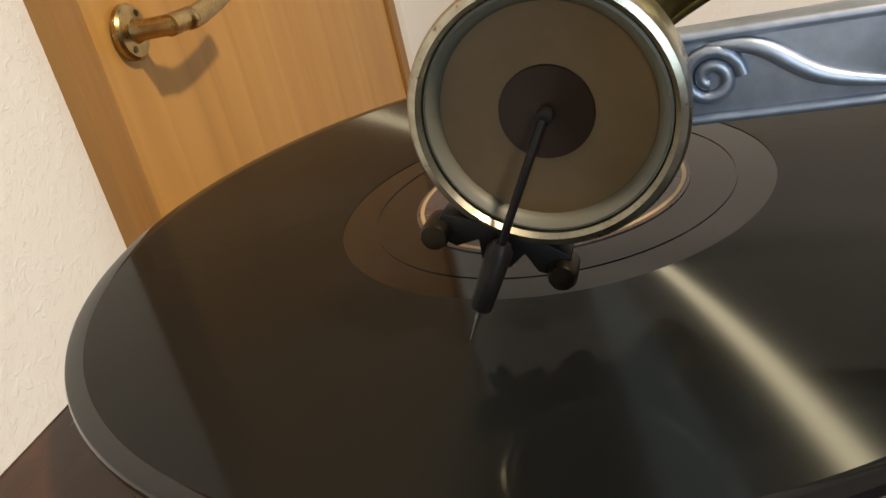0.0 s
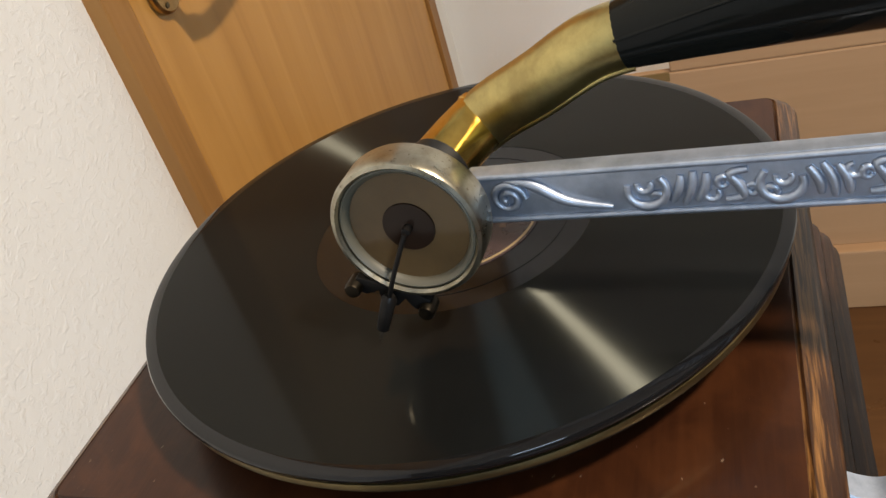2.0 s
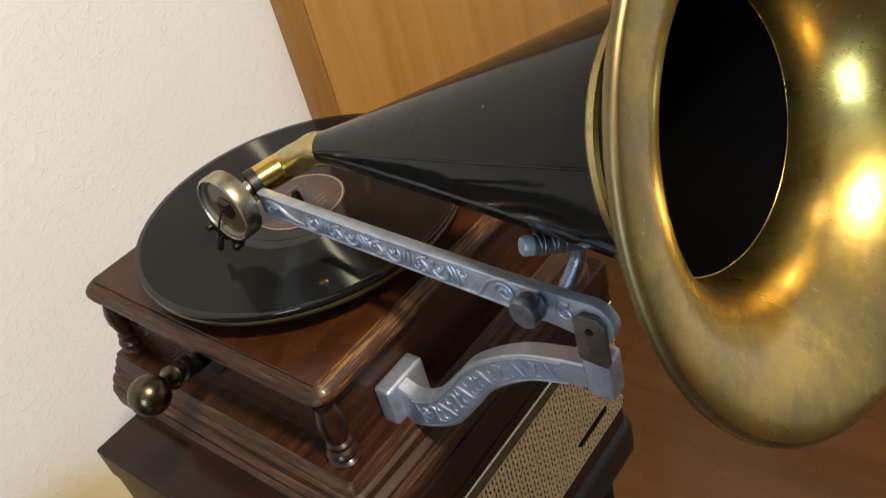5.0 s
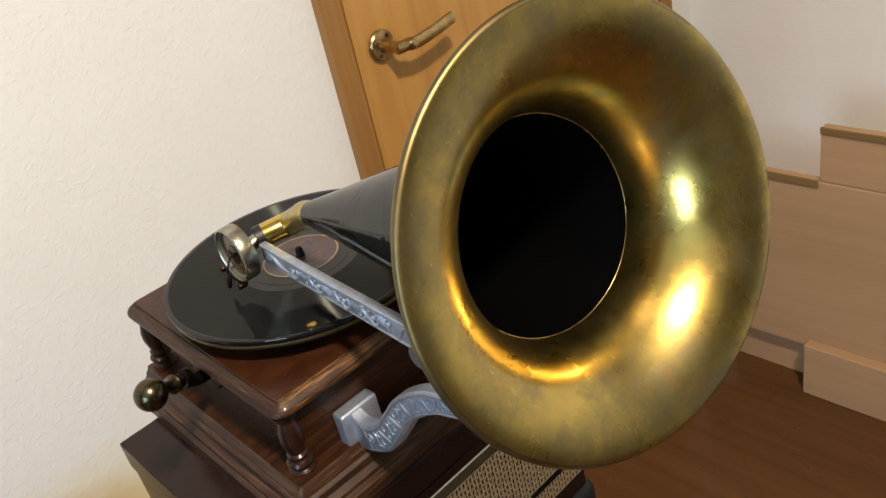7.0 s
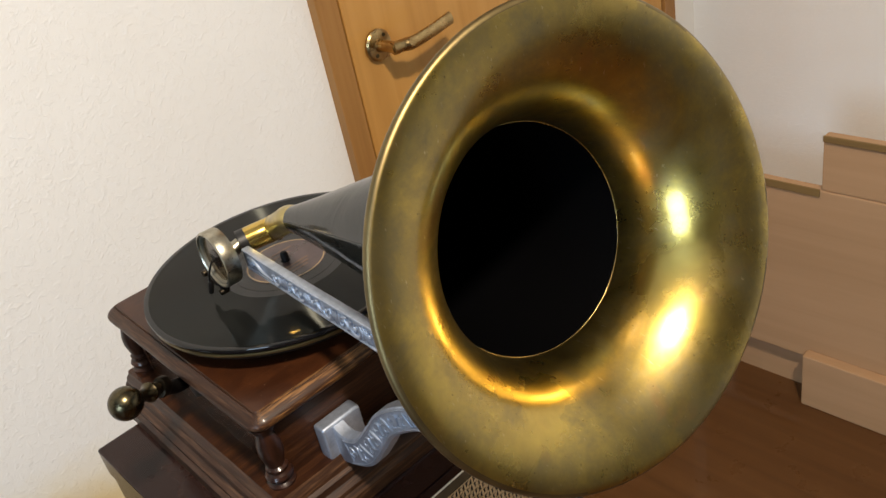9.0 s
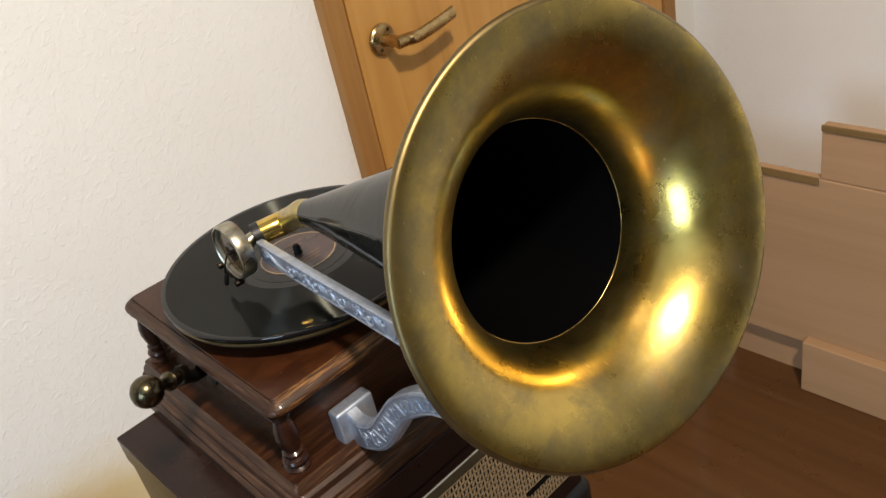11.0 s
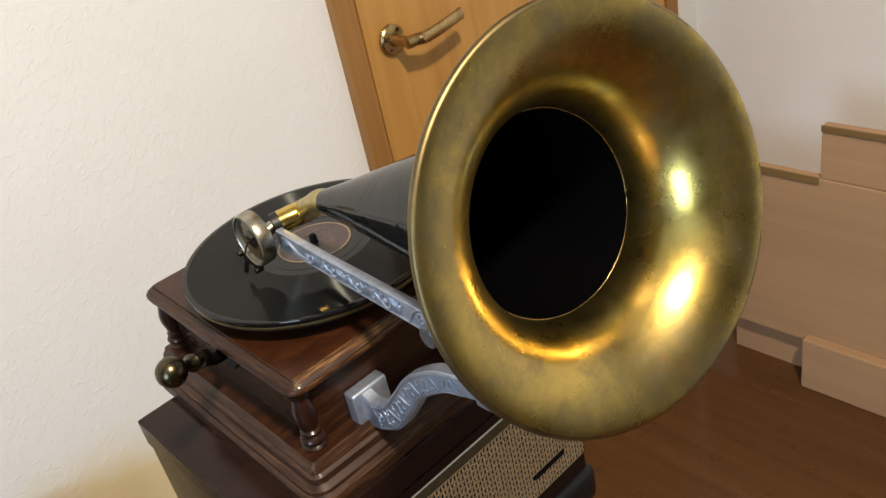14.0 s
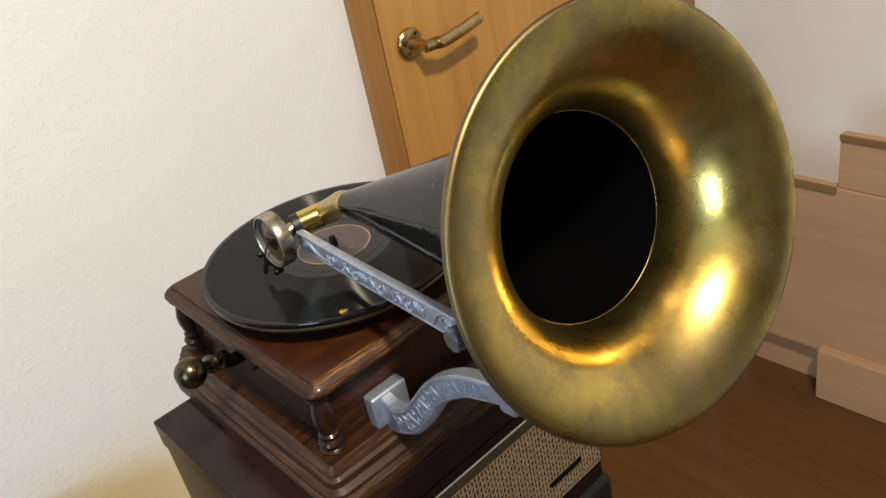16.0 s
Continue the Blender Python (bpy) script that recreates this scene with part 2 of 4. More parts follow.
bsdf(JAPAN).inputs["Specular IOR Level"].default_value = 0.15
to(JAPAN, bump(JAPAN, noise_tex(JAPAN, coords(JAPAN), 22, 3.0, 0.5, 0.6), 0.3, 0.0016), "Normal")
chip = ramp(JAPAN, noise_tex(JAPAN, coords(JAPAN), 160, 2.0, 0.5), ((0.735, (0, 0, 0)), (0.76, (1, 1, 1))))
to(JAPAN, mix(JAPAN, chip, (0.007, 0.0075, 0.0066), (0.16, 0.15, 0.14)), "Base Color")
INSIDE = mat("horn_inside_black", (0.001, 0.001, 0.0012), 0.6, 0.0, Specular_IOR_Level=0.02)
RUBBER = mat("black_rubber", (0.006, 0.006, 0.006), 0.45)
LACQUER = metal("brown_lacquer", (0.02, 0.0088, 0.0068), (0.014, 0.0062, 0.005), (0.14, 0.24), 20, 0.0, 0.0)
bsdf(LACQUER).inputs["Specular IOR Level"].default_value = 0.2
GOLD_TRIM = metal("gilt_trim", (0.11, 0.075, 0.038), (0.075, 0.05, 0.026), (0.5, 0.65), 80, 0.0, 0.0)
bsdf(GOLD_TRIM).inputs["Specular IOR Level"].default_value = 0.08
CREAM = mat("cream_piping", (0.9, 0.78, 0.55), 0.4)
WEAVE_LIGHT = mat("straw_yarn", (0.62, 0.375, 0.17), 0.45)
WEAVE_DARK = mat("brown_yarn", (0.008, 0.004, 0.0025), 0.8, 0.0, Specular_IOR_Level=0.15)
GASKET = mat("pale_gasket", (0.09, 0.082, 0.058), 0.5)
MICA = metal("tan_mica", (0.1, 0.061, 0.027), (0.074, 0.044, 0.02), (0.05, 0.1), 30, 0.0, 0.0)
bsdf(MICA).inputs["Specular IOR Level"].default_value = 0.3
MICA_DARK = mat("dark_mica_centre", (0.02, 0.011, 0.007), 0.14, 0.0, Specular_IOR_Level=0.18)
WHITE_CAP = mat("pale_cap", (0.27, 0.295, 0.35), 0.4, 0.3)


def shellac():
    """Black shellac: a faint flat gloss from the lands, and a gloss that the round grooves stretch along the radius."""
    m = mat("shellac_grooves", (0.0035, 0.0035, 0.0034), 0.06)
    bsdf(m).inputs["Specular IOR Level"].default_value = 0.07
    tc = node(m, "TexCoord")
    ln = node(m, "VectorMath", operation="LENGTH")
    wire(m, tc.outputs["Object"], ln.inputs[0])
    # bands of louder and quieter music
    cx = node(m, "CombineXYZ")
    wire(m, math_node(m, "MULTIPLY", ln.outputs["Value"], 300.0), cx.inputs[0])
    band = noise_tex(m, cx.outputs[0], 1.0, 5.0, 0.65)
    loud = node(m, "MapRange")
    wire(m, band, loud.inputs["Value"])
    loud.inputs["From Min"].default_value, loud.inputs["From Max"].default_value = 0.3, 0.7
    loud.inputs["To Min"].default_value, loud.inputs["To Max"].default_value = 0.31, 0.35
    g = node(m, "BsdfAnisotropic")
    g.inputs["Color"].default_value = (0.0056, 0.006, 0.0053, 1)
    g.inputs["Anisotropy"].default_value = 0.89
    wire(m, loud.outputs[0], g.inputs["Roughness"])
    t = node(m, "Tangent", direction_type="RADIAL", axis="Z")
    wire(m, t.outputs["Tangent"], g.inputs["Tangent"])
    flat = node(m, "VectorMath", operation="MULTIPLY")
    flat.inputs[1].default_value = (1, 1, 0)
    wire(m, tc.outputs["Object"], flat.inputs[0])
    radial = node(m, "VectorMath", operation="NORMALIZE")
    wire(m, flat.outputs[0], radial.inputs[0])
    total = node(m, "AddShader")
    wire(m, bsdf(m).outputs[0], total.inputs[0])
    wire(m, g.outputs[0], total.inputs[1])
    # the two sloping walls of the grooves
    for slope in (-0.75, 0.75):
        lean = node(m, "VectorMath", operation="SCALE")
        lean.inputs["Scale"].default_value = slope
        wire(m, radial.outputs[0], lean.inputs[0])
        up = node(m, "VectorMath", operation="ADD")
        up.inputs[1].default_value = (0, 0, 1)
        wire(m, lean.outputs[0], up.inputs[0])
        unit = node(m, "VectorMath", operation="NORMALIZE")
        wire(m, up.outputs[0], unit.inputs[0])
        wall = node(m, "BsdfAnisotropic")
        wall.inputs["Color"].default_value = (0.0074, 0.0079, 0.007, 1)
        wall.inputs["Roughness"].default_value = 0.32
        wall.inputs["Anisotropy"].default_value = 0.76
        wire(m, t.outputs["Tangent"], wall.inputs["Tangent"])
        wire(m, unit.outputs[0], wall.inputs["Normal"])
        both = node(m, "AddShader")
        wire(m, total.outputs[0], both.inputs[0])
        wire(m, wall.outputs[0], both.inputs[1])
        total = both
    wire(m, total.outputs[0], m.node_tree.nodes["Material Output"].inputs["Surface"])
    return m


GROOVES = shellac()
SMOOTH = mat("shellac_smooth", (0.006, 0.006, 0.0065), 0.06, 0.0, Specular_IOR_Level=0.34)
LABEL = metal("label_paper", (0.055, 0.033, 0.034), (0.032, 0.019, 0.0195), (0.24, 0.34), 90, 0.0, 0.0)
bsdf(LABEL).inputs["Specular IOR Level"].default_value = 0.6
GILT = mat("label_gilt", (0.42, 0.31, 0.17), 0.4, 0.4)
INK = mat("label_print", (0.15, 0.1, 0.072), 0.45, 0.3)


# ---- building helpers ----
def thing(name, base, label, category, group="", kind=""):
    ob = new(name)
    ob.location = Vector(base) + UP
    ob.empty_display_size = 0.05
    return tagged(ob, label, category, group, kind)


def origin_of(ob):
    p = Vector((0, 0, 0))
    while ob:
        p += ob.location
        ob = ob.parent
    return p


def part(name, bm, material, parent=None, label="", smooth=None):
    """Links bm, whose points are given round the record's centre, as one mesh under a thing or part."""
    bm.transform(Matrix.Translation(UP - (origin_of(parent) if parent else Vector((0, 0, 0)))))
    if smooth is not None:
        for f in bm.faces:
            f.smooth = True
        for e in bm.edges:
            if len(e.link_faces) == 2 and e.calc_face_angle(0) > radians(smooth):
                e.smooth = False
    me = bpy.data.meshes.new(name)
    bm.to_mesh(me)
    bm.free()
    for k in material if isinstance(material, (list, tuple)) else (material,):
        me.materials.append(k)
    ob = new(name, me)
    if parent:
        ob.parent = parent
    if label:
        ob["label"] = label
    return ob


def structure(name, bm, material, label, category="", smooth=None):
    return tagged(part(name, bm, material, None, label, smooth), "", category, "", "structure")


def box(lo, hi, bevel=0.0, seg=2, bm=None):
    own = bmesh.new()
    bmesh.ops.create_cube(own, size=1.0)
    lo, hi = Vector(lo), Vector(hi)
    s = hi - lo
    own.transform(Matrix.Translation((lo + hi) / 2) @ Matrix.Diagonal((*s, 1)))
    if bevel:
        bmesh.ops.bevel(own, geom=own.edges[:], offset=bevel, segments=seg, profile=0.6, affect="EDGES")
    if bm is None:
        return own
    return join(bm, own)


def join(bm, other, m=None):
    if m is not None:
        other.transform(m)
    me = bpy.data.meshes.new("joined")
    other.to_mesh(me)
    other.free()
    bm.from_mesh(me)
    bpy.data.meshes.remove(me)
    return bm


def frame_of(at, d, up=(0, 0, 1)):
    """A matrix at a point whose z looks along d."""
    z = Vector(d).normalized()
    x = Vector(up).cross(z)
    if x.length < 1e-4:
        x = Vector((1, 0, 0))
    x.normalize()
    y = z.cross(x)
    m = Matrix((x, y, z)).transposed().to_4x4()
    m.translation = Vector(at)
    return m


def lathe(profile, m=None, seg=64, close=False, jitter=0.0):
    """Turns (radius, height) pairs round z."""
    bm = bmesh.new()
    rings = []
    for r, z in profile:
        if r < 1e-6:
            rings.append([bm.verts.new((0, 0, z))])
        else:
            rings.append([bm.verts.new((r * math.cos(a), r * math.sin(a), z)) for a in (2 * math.pi * i / seg for i in range(seg))])
    pairs = list(zip(rings, rings[1:])) + ([(rings[-1], rings[0])] if close else [])
    for a, b in pairs:
        for i in range(seg):
            j = (i + 1) % seg
            if len(a) == 1 and len(b) == 1:
                continue
            if len(a) == 1:
                bm.faces.new((a[0], b[i], b[j]))
            elif len(b) == 1:
                bm.faces.new((a[i], b[0], a[j]))
            else:
                bm.faces.new((a[i], b[i], b[j], a[j]))
    bmesh.ops.recalc_face_normals(bm, faces=bm.faces[:])
    if jitter:
        for v in bm.verts:
            v.co += jitter * Vector(noise.noise_vector(v.co * 18))
    if m is not None:
        bm.transform(m)
    return bm


def sweep(path, radius, seg=12, caps=True):
    """A round bar along points; radius is a number or one for each point."""
    pts = [Vector(p) for p in path]
    rs = radius if isinstance(radius, (list, tuple)) else [radius] * len(pts)
    bm = bmesh.new()
    rings, x = [], None
    for i, p in enumerate(pts):
        d = (pts[min(i + 1, len(pts) - 1)] - pts[max(i - 1, 0)]).normalized()
        if x is None:
            x = d.orthogonal().normalized()
        x = (x - d * x.dot(d)).normalized()
        y = d.cross(x)
        rings.append([bm.verts.new(p + rs[i] * (math.cos(a) * x + math.sin(a) * y)) for a in (2 * math.pi * k / seg for k in range(seg))])
    for a, b in zip(rings, rings[1:]):
        for k in range(seg):
            bm.faces.new((a[k], a[(k + 1) % seg], b[(k + 1) % seg], b[k]))
    if caps:
        bm.faces.new(rings[0][::-1])
        bm.faces.new(rings[-1])
    bmesh.ops.recalc_face_normals(bm, faces=bm.faces[:])
    return bm


def curve(points, n=8):
    """Points of a smooth curve through the given ones."""
    p = [Vector(q) for q in points]
    out = []
    for i in range(len(p) - 1):
        a, b, c, d = p[max(i - 1, 0)], p[i], p[i + 1], p[min(i + 2, len(p) - 1)]
        for k in range(n):
            t = k / n
            out.append(0.5 * (2 * b + (c - a) * t + (2 * a - 5 * b + 4 * c - d) * t * t + (3 * b - a - 3 * c + d) * t ** 3))
    return out + [p[-1]]


def ring_mould(x0, x1, y0, y1, profile, corner=0.012, cseg=4):
    """A moulding round a rectangle: (outward, z) pairs swept along rounded corners, closed over the top and below."""
    bm = bmesh.new()
    cs = [(x1 - corner, y1 - corner, 0), (x0 + corner, y1 - corner, 90), (x0 + corner, y0 + corner, 180), (x1 - corner, y0 + corner, 270)]
    loops = []
    for out, z in profile:
        loop = []
        for cx, cy, a0 in cs:
            for k in range(cseg + 1):
                a = radians(a0 + 90 * k / cseg)
                r = corner + out
                loop.append(bm.verts.new((cx + r * math.cos(a), cy + r * math.sin(a), z)))
        loops.append(loop)
    n = len(loops[0])
    for a, b in zip(loops, loops[1:]):
        for k in range(n):
            bm.faces.new((a[k], a[(k + 1) % n], b[(k + 1) % n], b[k]))
    bm.faces.new(loops[0][::-1])
    bm.faces.new(loops[-1])
    bmesh.ops.recalc_face_normals(bm, faces=bm.faces[:])
    return bm


def slab(outline, thick, m, bevel=0.0):
    """A flat outline in x, y given a thickness along -z, laid by m; bevel rounds the upper edge."""
    bm = bmesh.new()
    top = [bm.verts.new((x, y, 0)) for x, y in outline]
    f = bm.faces.new(top)
    r = bmesh.ops.extrude_face_region(bm, geom=[f])
    bmesh.ops.translate(bm, vec=(0, 0, -thick), verts=[v for v in r["geom"] if isinstance(v, bmesh.types.BMVert)])
    bmesh.ops.recalc_face_normals(bm, faces=bm.faces[:])
    if bevel:
        bmesh.ops.bevel(bm, geom=[e for e in bm.edges if e.calc_face_angle(0) > 0.6], offset=bevel, segments=2, profile=0.6, affect="EDGES")
    bm.transform(m)
    return bm


# ---- the room ----
FL = -Z0
BACK, RIGHT, LEFT, REAR, TOP = 0.41, 1.3, -2.6, -3.4, 1.6
DX0, DX1 = 0.356, 1.205  # outer edges of the door's casing
DTOP = FL + 2.06
# back wall with the doorway through it
bm = box((LEFT - 0.1, BACK, FL), (DX0, BACK + 0.12, TOP))
box((DX0, BACK, DTOP), (DX1, BACK + 0.12, TOP), bm=bm)
box((DX1, BACK, FL), (RIGHT, BACK + 0.12, TOP), bm=bm)
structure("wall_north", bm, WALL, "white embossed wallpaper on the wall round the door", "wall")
structure("wall_east", box((RIGHT, REAR, FL), (RIGHT + 0.12, BACK + 0.12, TOP)), WALL, "white embossed wallpaper above pale wooden boards", "wall")
structure("wall_south", box((LEFT, REAR - 0.12, FL), (RIGHT + 0.12, REAR, TOP)), DIM, "unseen wall added behind the camera, darkened to dim reflections", "wall")
# west wall with a window opening through it
wy0, wy1, wz0, wz1 = -1.75, -0.85, -0.02, 1.18
bm = box((LEFT - 0.12, REAR - 0.12, FL), (LEFT, wy0, TOP))
box((LEFT - 0.12, wy1, FL), (LEFT, BACK, TOP), bm=bm)
box((LEFT - 0.12, wy0, FL), (LEFT, wy1, wz0), bm=bm)
box((LEFT - 0.12, wy0, wz1), (LEFT, wy1, TOP), bm=bm)
structure("wall_west", bm, DIM, "unseen added wall with a window opening, darkened to dim reflections", "wall")
structure("ceiling", box((LEFT - 0.12, REAR - 0.12, TOP), (RIGHT + 0.12, BACK + 0.12, TOP + 0.1)), CEIL, "plain off-white ceiling", "ceiling")
structure("floor", box((LEFT - 0.12, REAR - 0.12, FL - 0.05), (RIGHT + 0.12, BACK + 0.2, FL)), FLOOR, "dark brown varnished wooden floor", "floor")

# door and casing
door = thing("door_1", (DX0, BACK, FL), "closed honey-coloured wooden door with a brass lever", "door", kind="structure")
CW, CT = 0.036, 0.018
for nm, lo, hi in (("casing", (DX0, BACK - CT, FL), (DX0 + CW, BACK + 0.1, DTOP)), ("casing", (DX1 - CW, BACK - CT, FL), (DX1, BACK + 0.1, DTOP)), ("casing", (DX0 + CW + 0.0005, BACK - CT + 0.001, DTOP - CW), (DX1 - CW - 0.0005, BACK + 0.1, DTOP))):
    part(nm, box(lo, hi, 0.002), CASING, door, "darker wooden door casing")
leaf = part("door_leaf", box((DX0 + CW + 0.006, BACK - 0.0125, FL + 0.006), (DX1 - CW - 0.004, BACK + 0.03, DTOP - CW - 0.004), 0.0015), DOOR, door, "smooth honey veneer door leaf")
part("door_stop", box((DX0 + CW - 0.002, BACK + 0.0305, FL + 0.002), (DX0 + CW + 0.02, BACK + 0.09, DTOP - CW - 0.002)), GAP, door)
HX, HZ = 0.4447, -0.004
DF = BACK - 0.0155
hm = frame_of((HX, DF, HZ), (0, -1, 0))
handle = part("door_handle", lathe(((0, 0.0), (0.0235, 0.0), (0.0235, 0.004), (0.021, 0.0065), (0.0105, 0.008), (0.0088, 0.012), (0.0085, 0.03), (0.009, 0.046), (0, 0.047)), hm, 40), HANDLE, door, "brass lever handle on a round rose", 30)
neck = DF - 0.042
lever = curve(((HX - 0.006, neck, HZ), (HX + 0.012, neck - 0.003, HZ), (HX + 0.03, neck - 0.008, HZ - 0.001), (HX + 0.07, neck - 0.008, HZ + 0.003), (HX + 0.108, neck - 0.004, HZ + 0.008)), 6)
bm = sweep(lever, [0.0092] * 8 + [0.0098] * (len(lever) - 8), 14)
for v in bm.verts:
    if v.co.x > HX + 0.02:
        v.co.y = neck - 0.006 + (v.co.y - neck + 0.006) * 0.55
part("lever", bm, HANDLE, handle, smooth=40)
for a in (55, 235):
    s = Vector((HX + 0.016 * math.cos(radians(a)), DF - 0.0065, HZ + 0.016 * math.sin(radians(a))))
    part("screw", lathe(((0, 0), (0.0032, 0), (0.003, 0.0012), (0, 0.0016)), frame_of(s, (0, -1, 0)), 12), BRONZE, handle, smooth=40)

# board partition in front of the right-hand wall
PX = 1.0
cab = thing("board_partition", (PX + 0.01, 0, FL), "pale tan board partition with a stepped top edge, standing on the floor", "partition")
part("side_board", box((PX, -0.75, -0.8), (PX + 0.02, 0.235, -0.4255), 0.003), PANEL, cab)
part("upper_board", box((PX + 0.001, -0.75, -0.425), (PX + 0.02, -0.0155, -0.321), 0.003), PANEL, cab)
part("top_strip", box((PX - 0.004, -0.0145, -0.437), (PX - 0.0002, 0.234, -0.4225), 0.001), BOARD_EDGE, cab)
part("top_strip", box((PX - 0.003, -0.749, -0.331), (PX + 0.0008, -0.0158, -0.3195), 0.001), BOARD_EDGE, cab)
part("plinth_recess", box((PX + 0.03, -0.74, FL), (PX + 0.05, 0.17, -0.8005)), PANEL, cab)
part("plinth_block", box((PX - 0.025, -0.74, FL), (PX - 0.0005, -0.004, -0.7785), 0.003), PANEL, cab)

# window at the far side, out of view
win = thing("window_1", (LEFT, (wy0 + wy1) / 2, wz0), "white-framed window letting in daylight", "window", kind="structure")
for lo, hi in (((LEFT - 0.08, wy0, wz0), (LEFT - 0.03, wy0 + 0.05, wz1)), ((LEFT - 0.08, wy1 - 0.05, wz0), (LEFT - 0.03, wy1, wz1)), ((LEFT - 0.08, wy0 + 0.05, wz0), (LEFT - 0.03, wy1 - 0.05, wz0 + 0.05)), ((LEFT - 0.08, wy0 + 0.05, wz1 - 0.05), (LEFT - 0.03, wy1 - 0.05, wz1)), ((LEFT - 0.08, wy0 + 0.05, 0.55), (LEFT - 0.03, wy1 - 0.05, 0.61))):
    part("window_frame", box(lo, hi, 0.003), CEIL, win)

# dark box low by the wall
bx = thing("floor_box", (-0.31, 0.33, FL), "dark box standing upright against the wall", "box")
part("box_body", box((-0.355, 0.3, FL), (-0.282, 0.395, -0.3685), 0.006, 3), RUBBER, bx, smooth=40)
part("box_lid", box((-0.358, 0.297, -0.368), (-0.279, 0.398, -0.356), 0.004, 3), BLACK_IRON, bx, smooth=40)

# ---- the radio cabinet and its stand ----
RZ, RB = -0.14, -0.345  # its top and underside
RX0, RX1, RY0, RY1 = -0.187, 0.163, -0.152, 0.115
stool = thing("stool", (0, 0, FL), "black vinyl-covered stool under the radio", "stool")
part("seat", box((RX0 - 0.005, RY0 - 0.002, -0.4), (RX1 + 0.012, RY1 + 0.02, RB), 0.018, 4), RUBBER, stool, "black padded seat", 40)
for lx in (RX0 + 0.03, RX1 - 0.03):
    for ly in (RY0 + 0.03, RY1 - 0.02):
        part("leg", lathe(((0, FL), (0.014, FL), (0.017, -0.4), (0, -0.4)), Matrix.Translation((lx, ly, 0)), 16), BLACK_IRON, stool, smooth=40)
radio = thing("radio_cabinet", (0, 0, RB), "dark brown lacquered radio cabinet with a woven straw grille", "radio")
part("cabinet_body", box((RX0 + 0.002, RY0 + 0.003, RB), (RX1 - 0.002, RY1, RZ - 0.0335), 0.002), LACQUER, radio, "glossy dark brown lacquered cabinet")
part("cabinet_top", box((RX0, RY0, RZ - 0.032), (RX1, RY1 + 0.001, RZ), 0.003, 3), LACQUER, radio, "glossy dark brown top section")
part("front_rail", box((RX0 + 0.003, RY0 - 0.0004, RZ - 0.0436), (RX1 - 0.003, RY0 + 0.0029, RZ - 0.0325), 0.0006), LACQUER, radio)
part("piping", box((RX0 + 0.003, RY0 - 0.0009, RZ - 0.0454), (RX1 - 0.003, RY0 + 0.0029, RZ - 0.0438), 0.0005), CREAM, radio, "thin cream piping below the top")
part("gilt_band", box((RX0 + 0.004, RY0 - 0.001, RZ - 0.0565), (RX1 - 0.004, RY0 + 0.0029, RZ - 0.0456), 0.0006), GOLD_TRIM, radio, "narrow dull gilt band")
GX0, GX1, GZ0, GZ1 = RX0 + 0.006, RX1 - 0.005, -0.315, RZ - 0.057
grille = part("grille", box((GX0, RY0 - 0.0005, GZ0), (GX1, RY0 + 0.0028, GZ1)), WEAVE_DARK, radio, "woven straw grille")
bm = bmesh.new()
px, pz = 0.0088, 0.0074
wr = random.Random(3)
verts, faces = [], []


def strand(x, z, w, h, tilt, proud):
    """One flat strand with sloping edges, lying on the grille's face."""
    k = len(verts)
    for y, s in ((RY0 - 0.0004, 1.0), (RY0 - 0.0004 - proud, 0.6)):
        for sx, sz in ((-1, -1), (1, -1), (1, 1), (-1, 1)):
            verts.append((x + sx * w * (1 if w > 0.01 else s), y, z + sz * h * (1 if h > 0.01 else s) + sx * tilt))
    faces.extend([(k + 4, k + 5, k + 6, k + 7)] + [(k + q, k + (q + 1) % 4, k + 4 + (q + 1) % 4, k + 4 + q) for q in range(4)])


gw, gh = (GX1 - GX0) / 2 - 0.003, (GZ1 - GZ0) / 2 - 0.001
nx, nz = int(2 * gw / px), int(2 * gh / pz)
SLOT = (0.078, 0.125, -0.29, -0.2835)
for i in range(nx + 1):
    # upright ribs, each a run of short humps
    for k in range(nz):
        z = (GZ0 + GZ1) / 2 - gh + (k + 0.5) * 2 * gh / nz
        strand((GX0 + GX1) / 2 - gw + i * 2 * gw / nx + wr.uniform(-0.0001, 0.0001), z, 0.00085, pz * 0.42, 0.0, 0.0012 + 0.0006 * (k % 2))
for k in range(nz + 1):
    strand((GX0 + GX1) / 2, (GZ0 + GZ1) / 2 - gh + k * 2 * gh / nz, gw, 0.0004, 0, 0.0009)
for i in range(nx):
    for k in range(nz):
        x, z = (GX0 + GX1) / 2 - gw + (i + 0.5) * 2 * gw / nx, (GZ0 + GZ1) / 2 - gh + (k + 0.5) * 2 * gh / nz
        if not (SLOT[0] - 0.002 < x < SLOT[1] + 0.002 and SLOT[2] < z < SLOT[3]):
            for q in (-1, 1):
                strand(x + q * 0.0004 + wr.uniform(-0.0003, 0.0003), z + q * 0.0016, px * 0.27, 0.0004, 0.0013, 0.0009 + wr.random() * 0.0005)
me = bpy.data.meshes.new("weave")
me.from_pydata(verts, [], faces)
bm.from_mesh(me)
bpy.data.meshes.remove(me)
tagged(part("weave", bm, WEAVE_LIGHT, grille, "straw-coloured woven strands"), kind="stuff")

part("slot", box((SLOT[0], RY0 - 0.0026, SLOT[2]), (SLOT[1], RY0 - 0.0007, SLOT[3]), 0.0005), WEAVE_DARK, grille, "dark slot low in the grille")

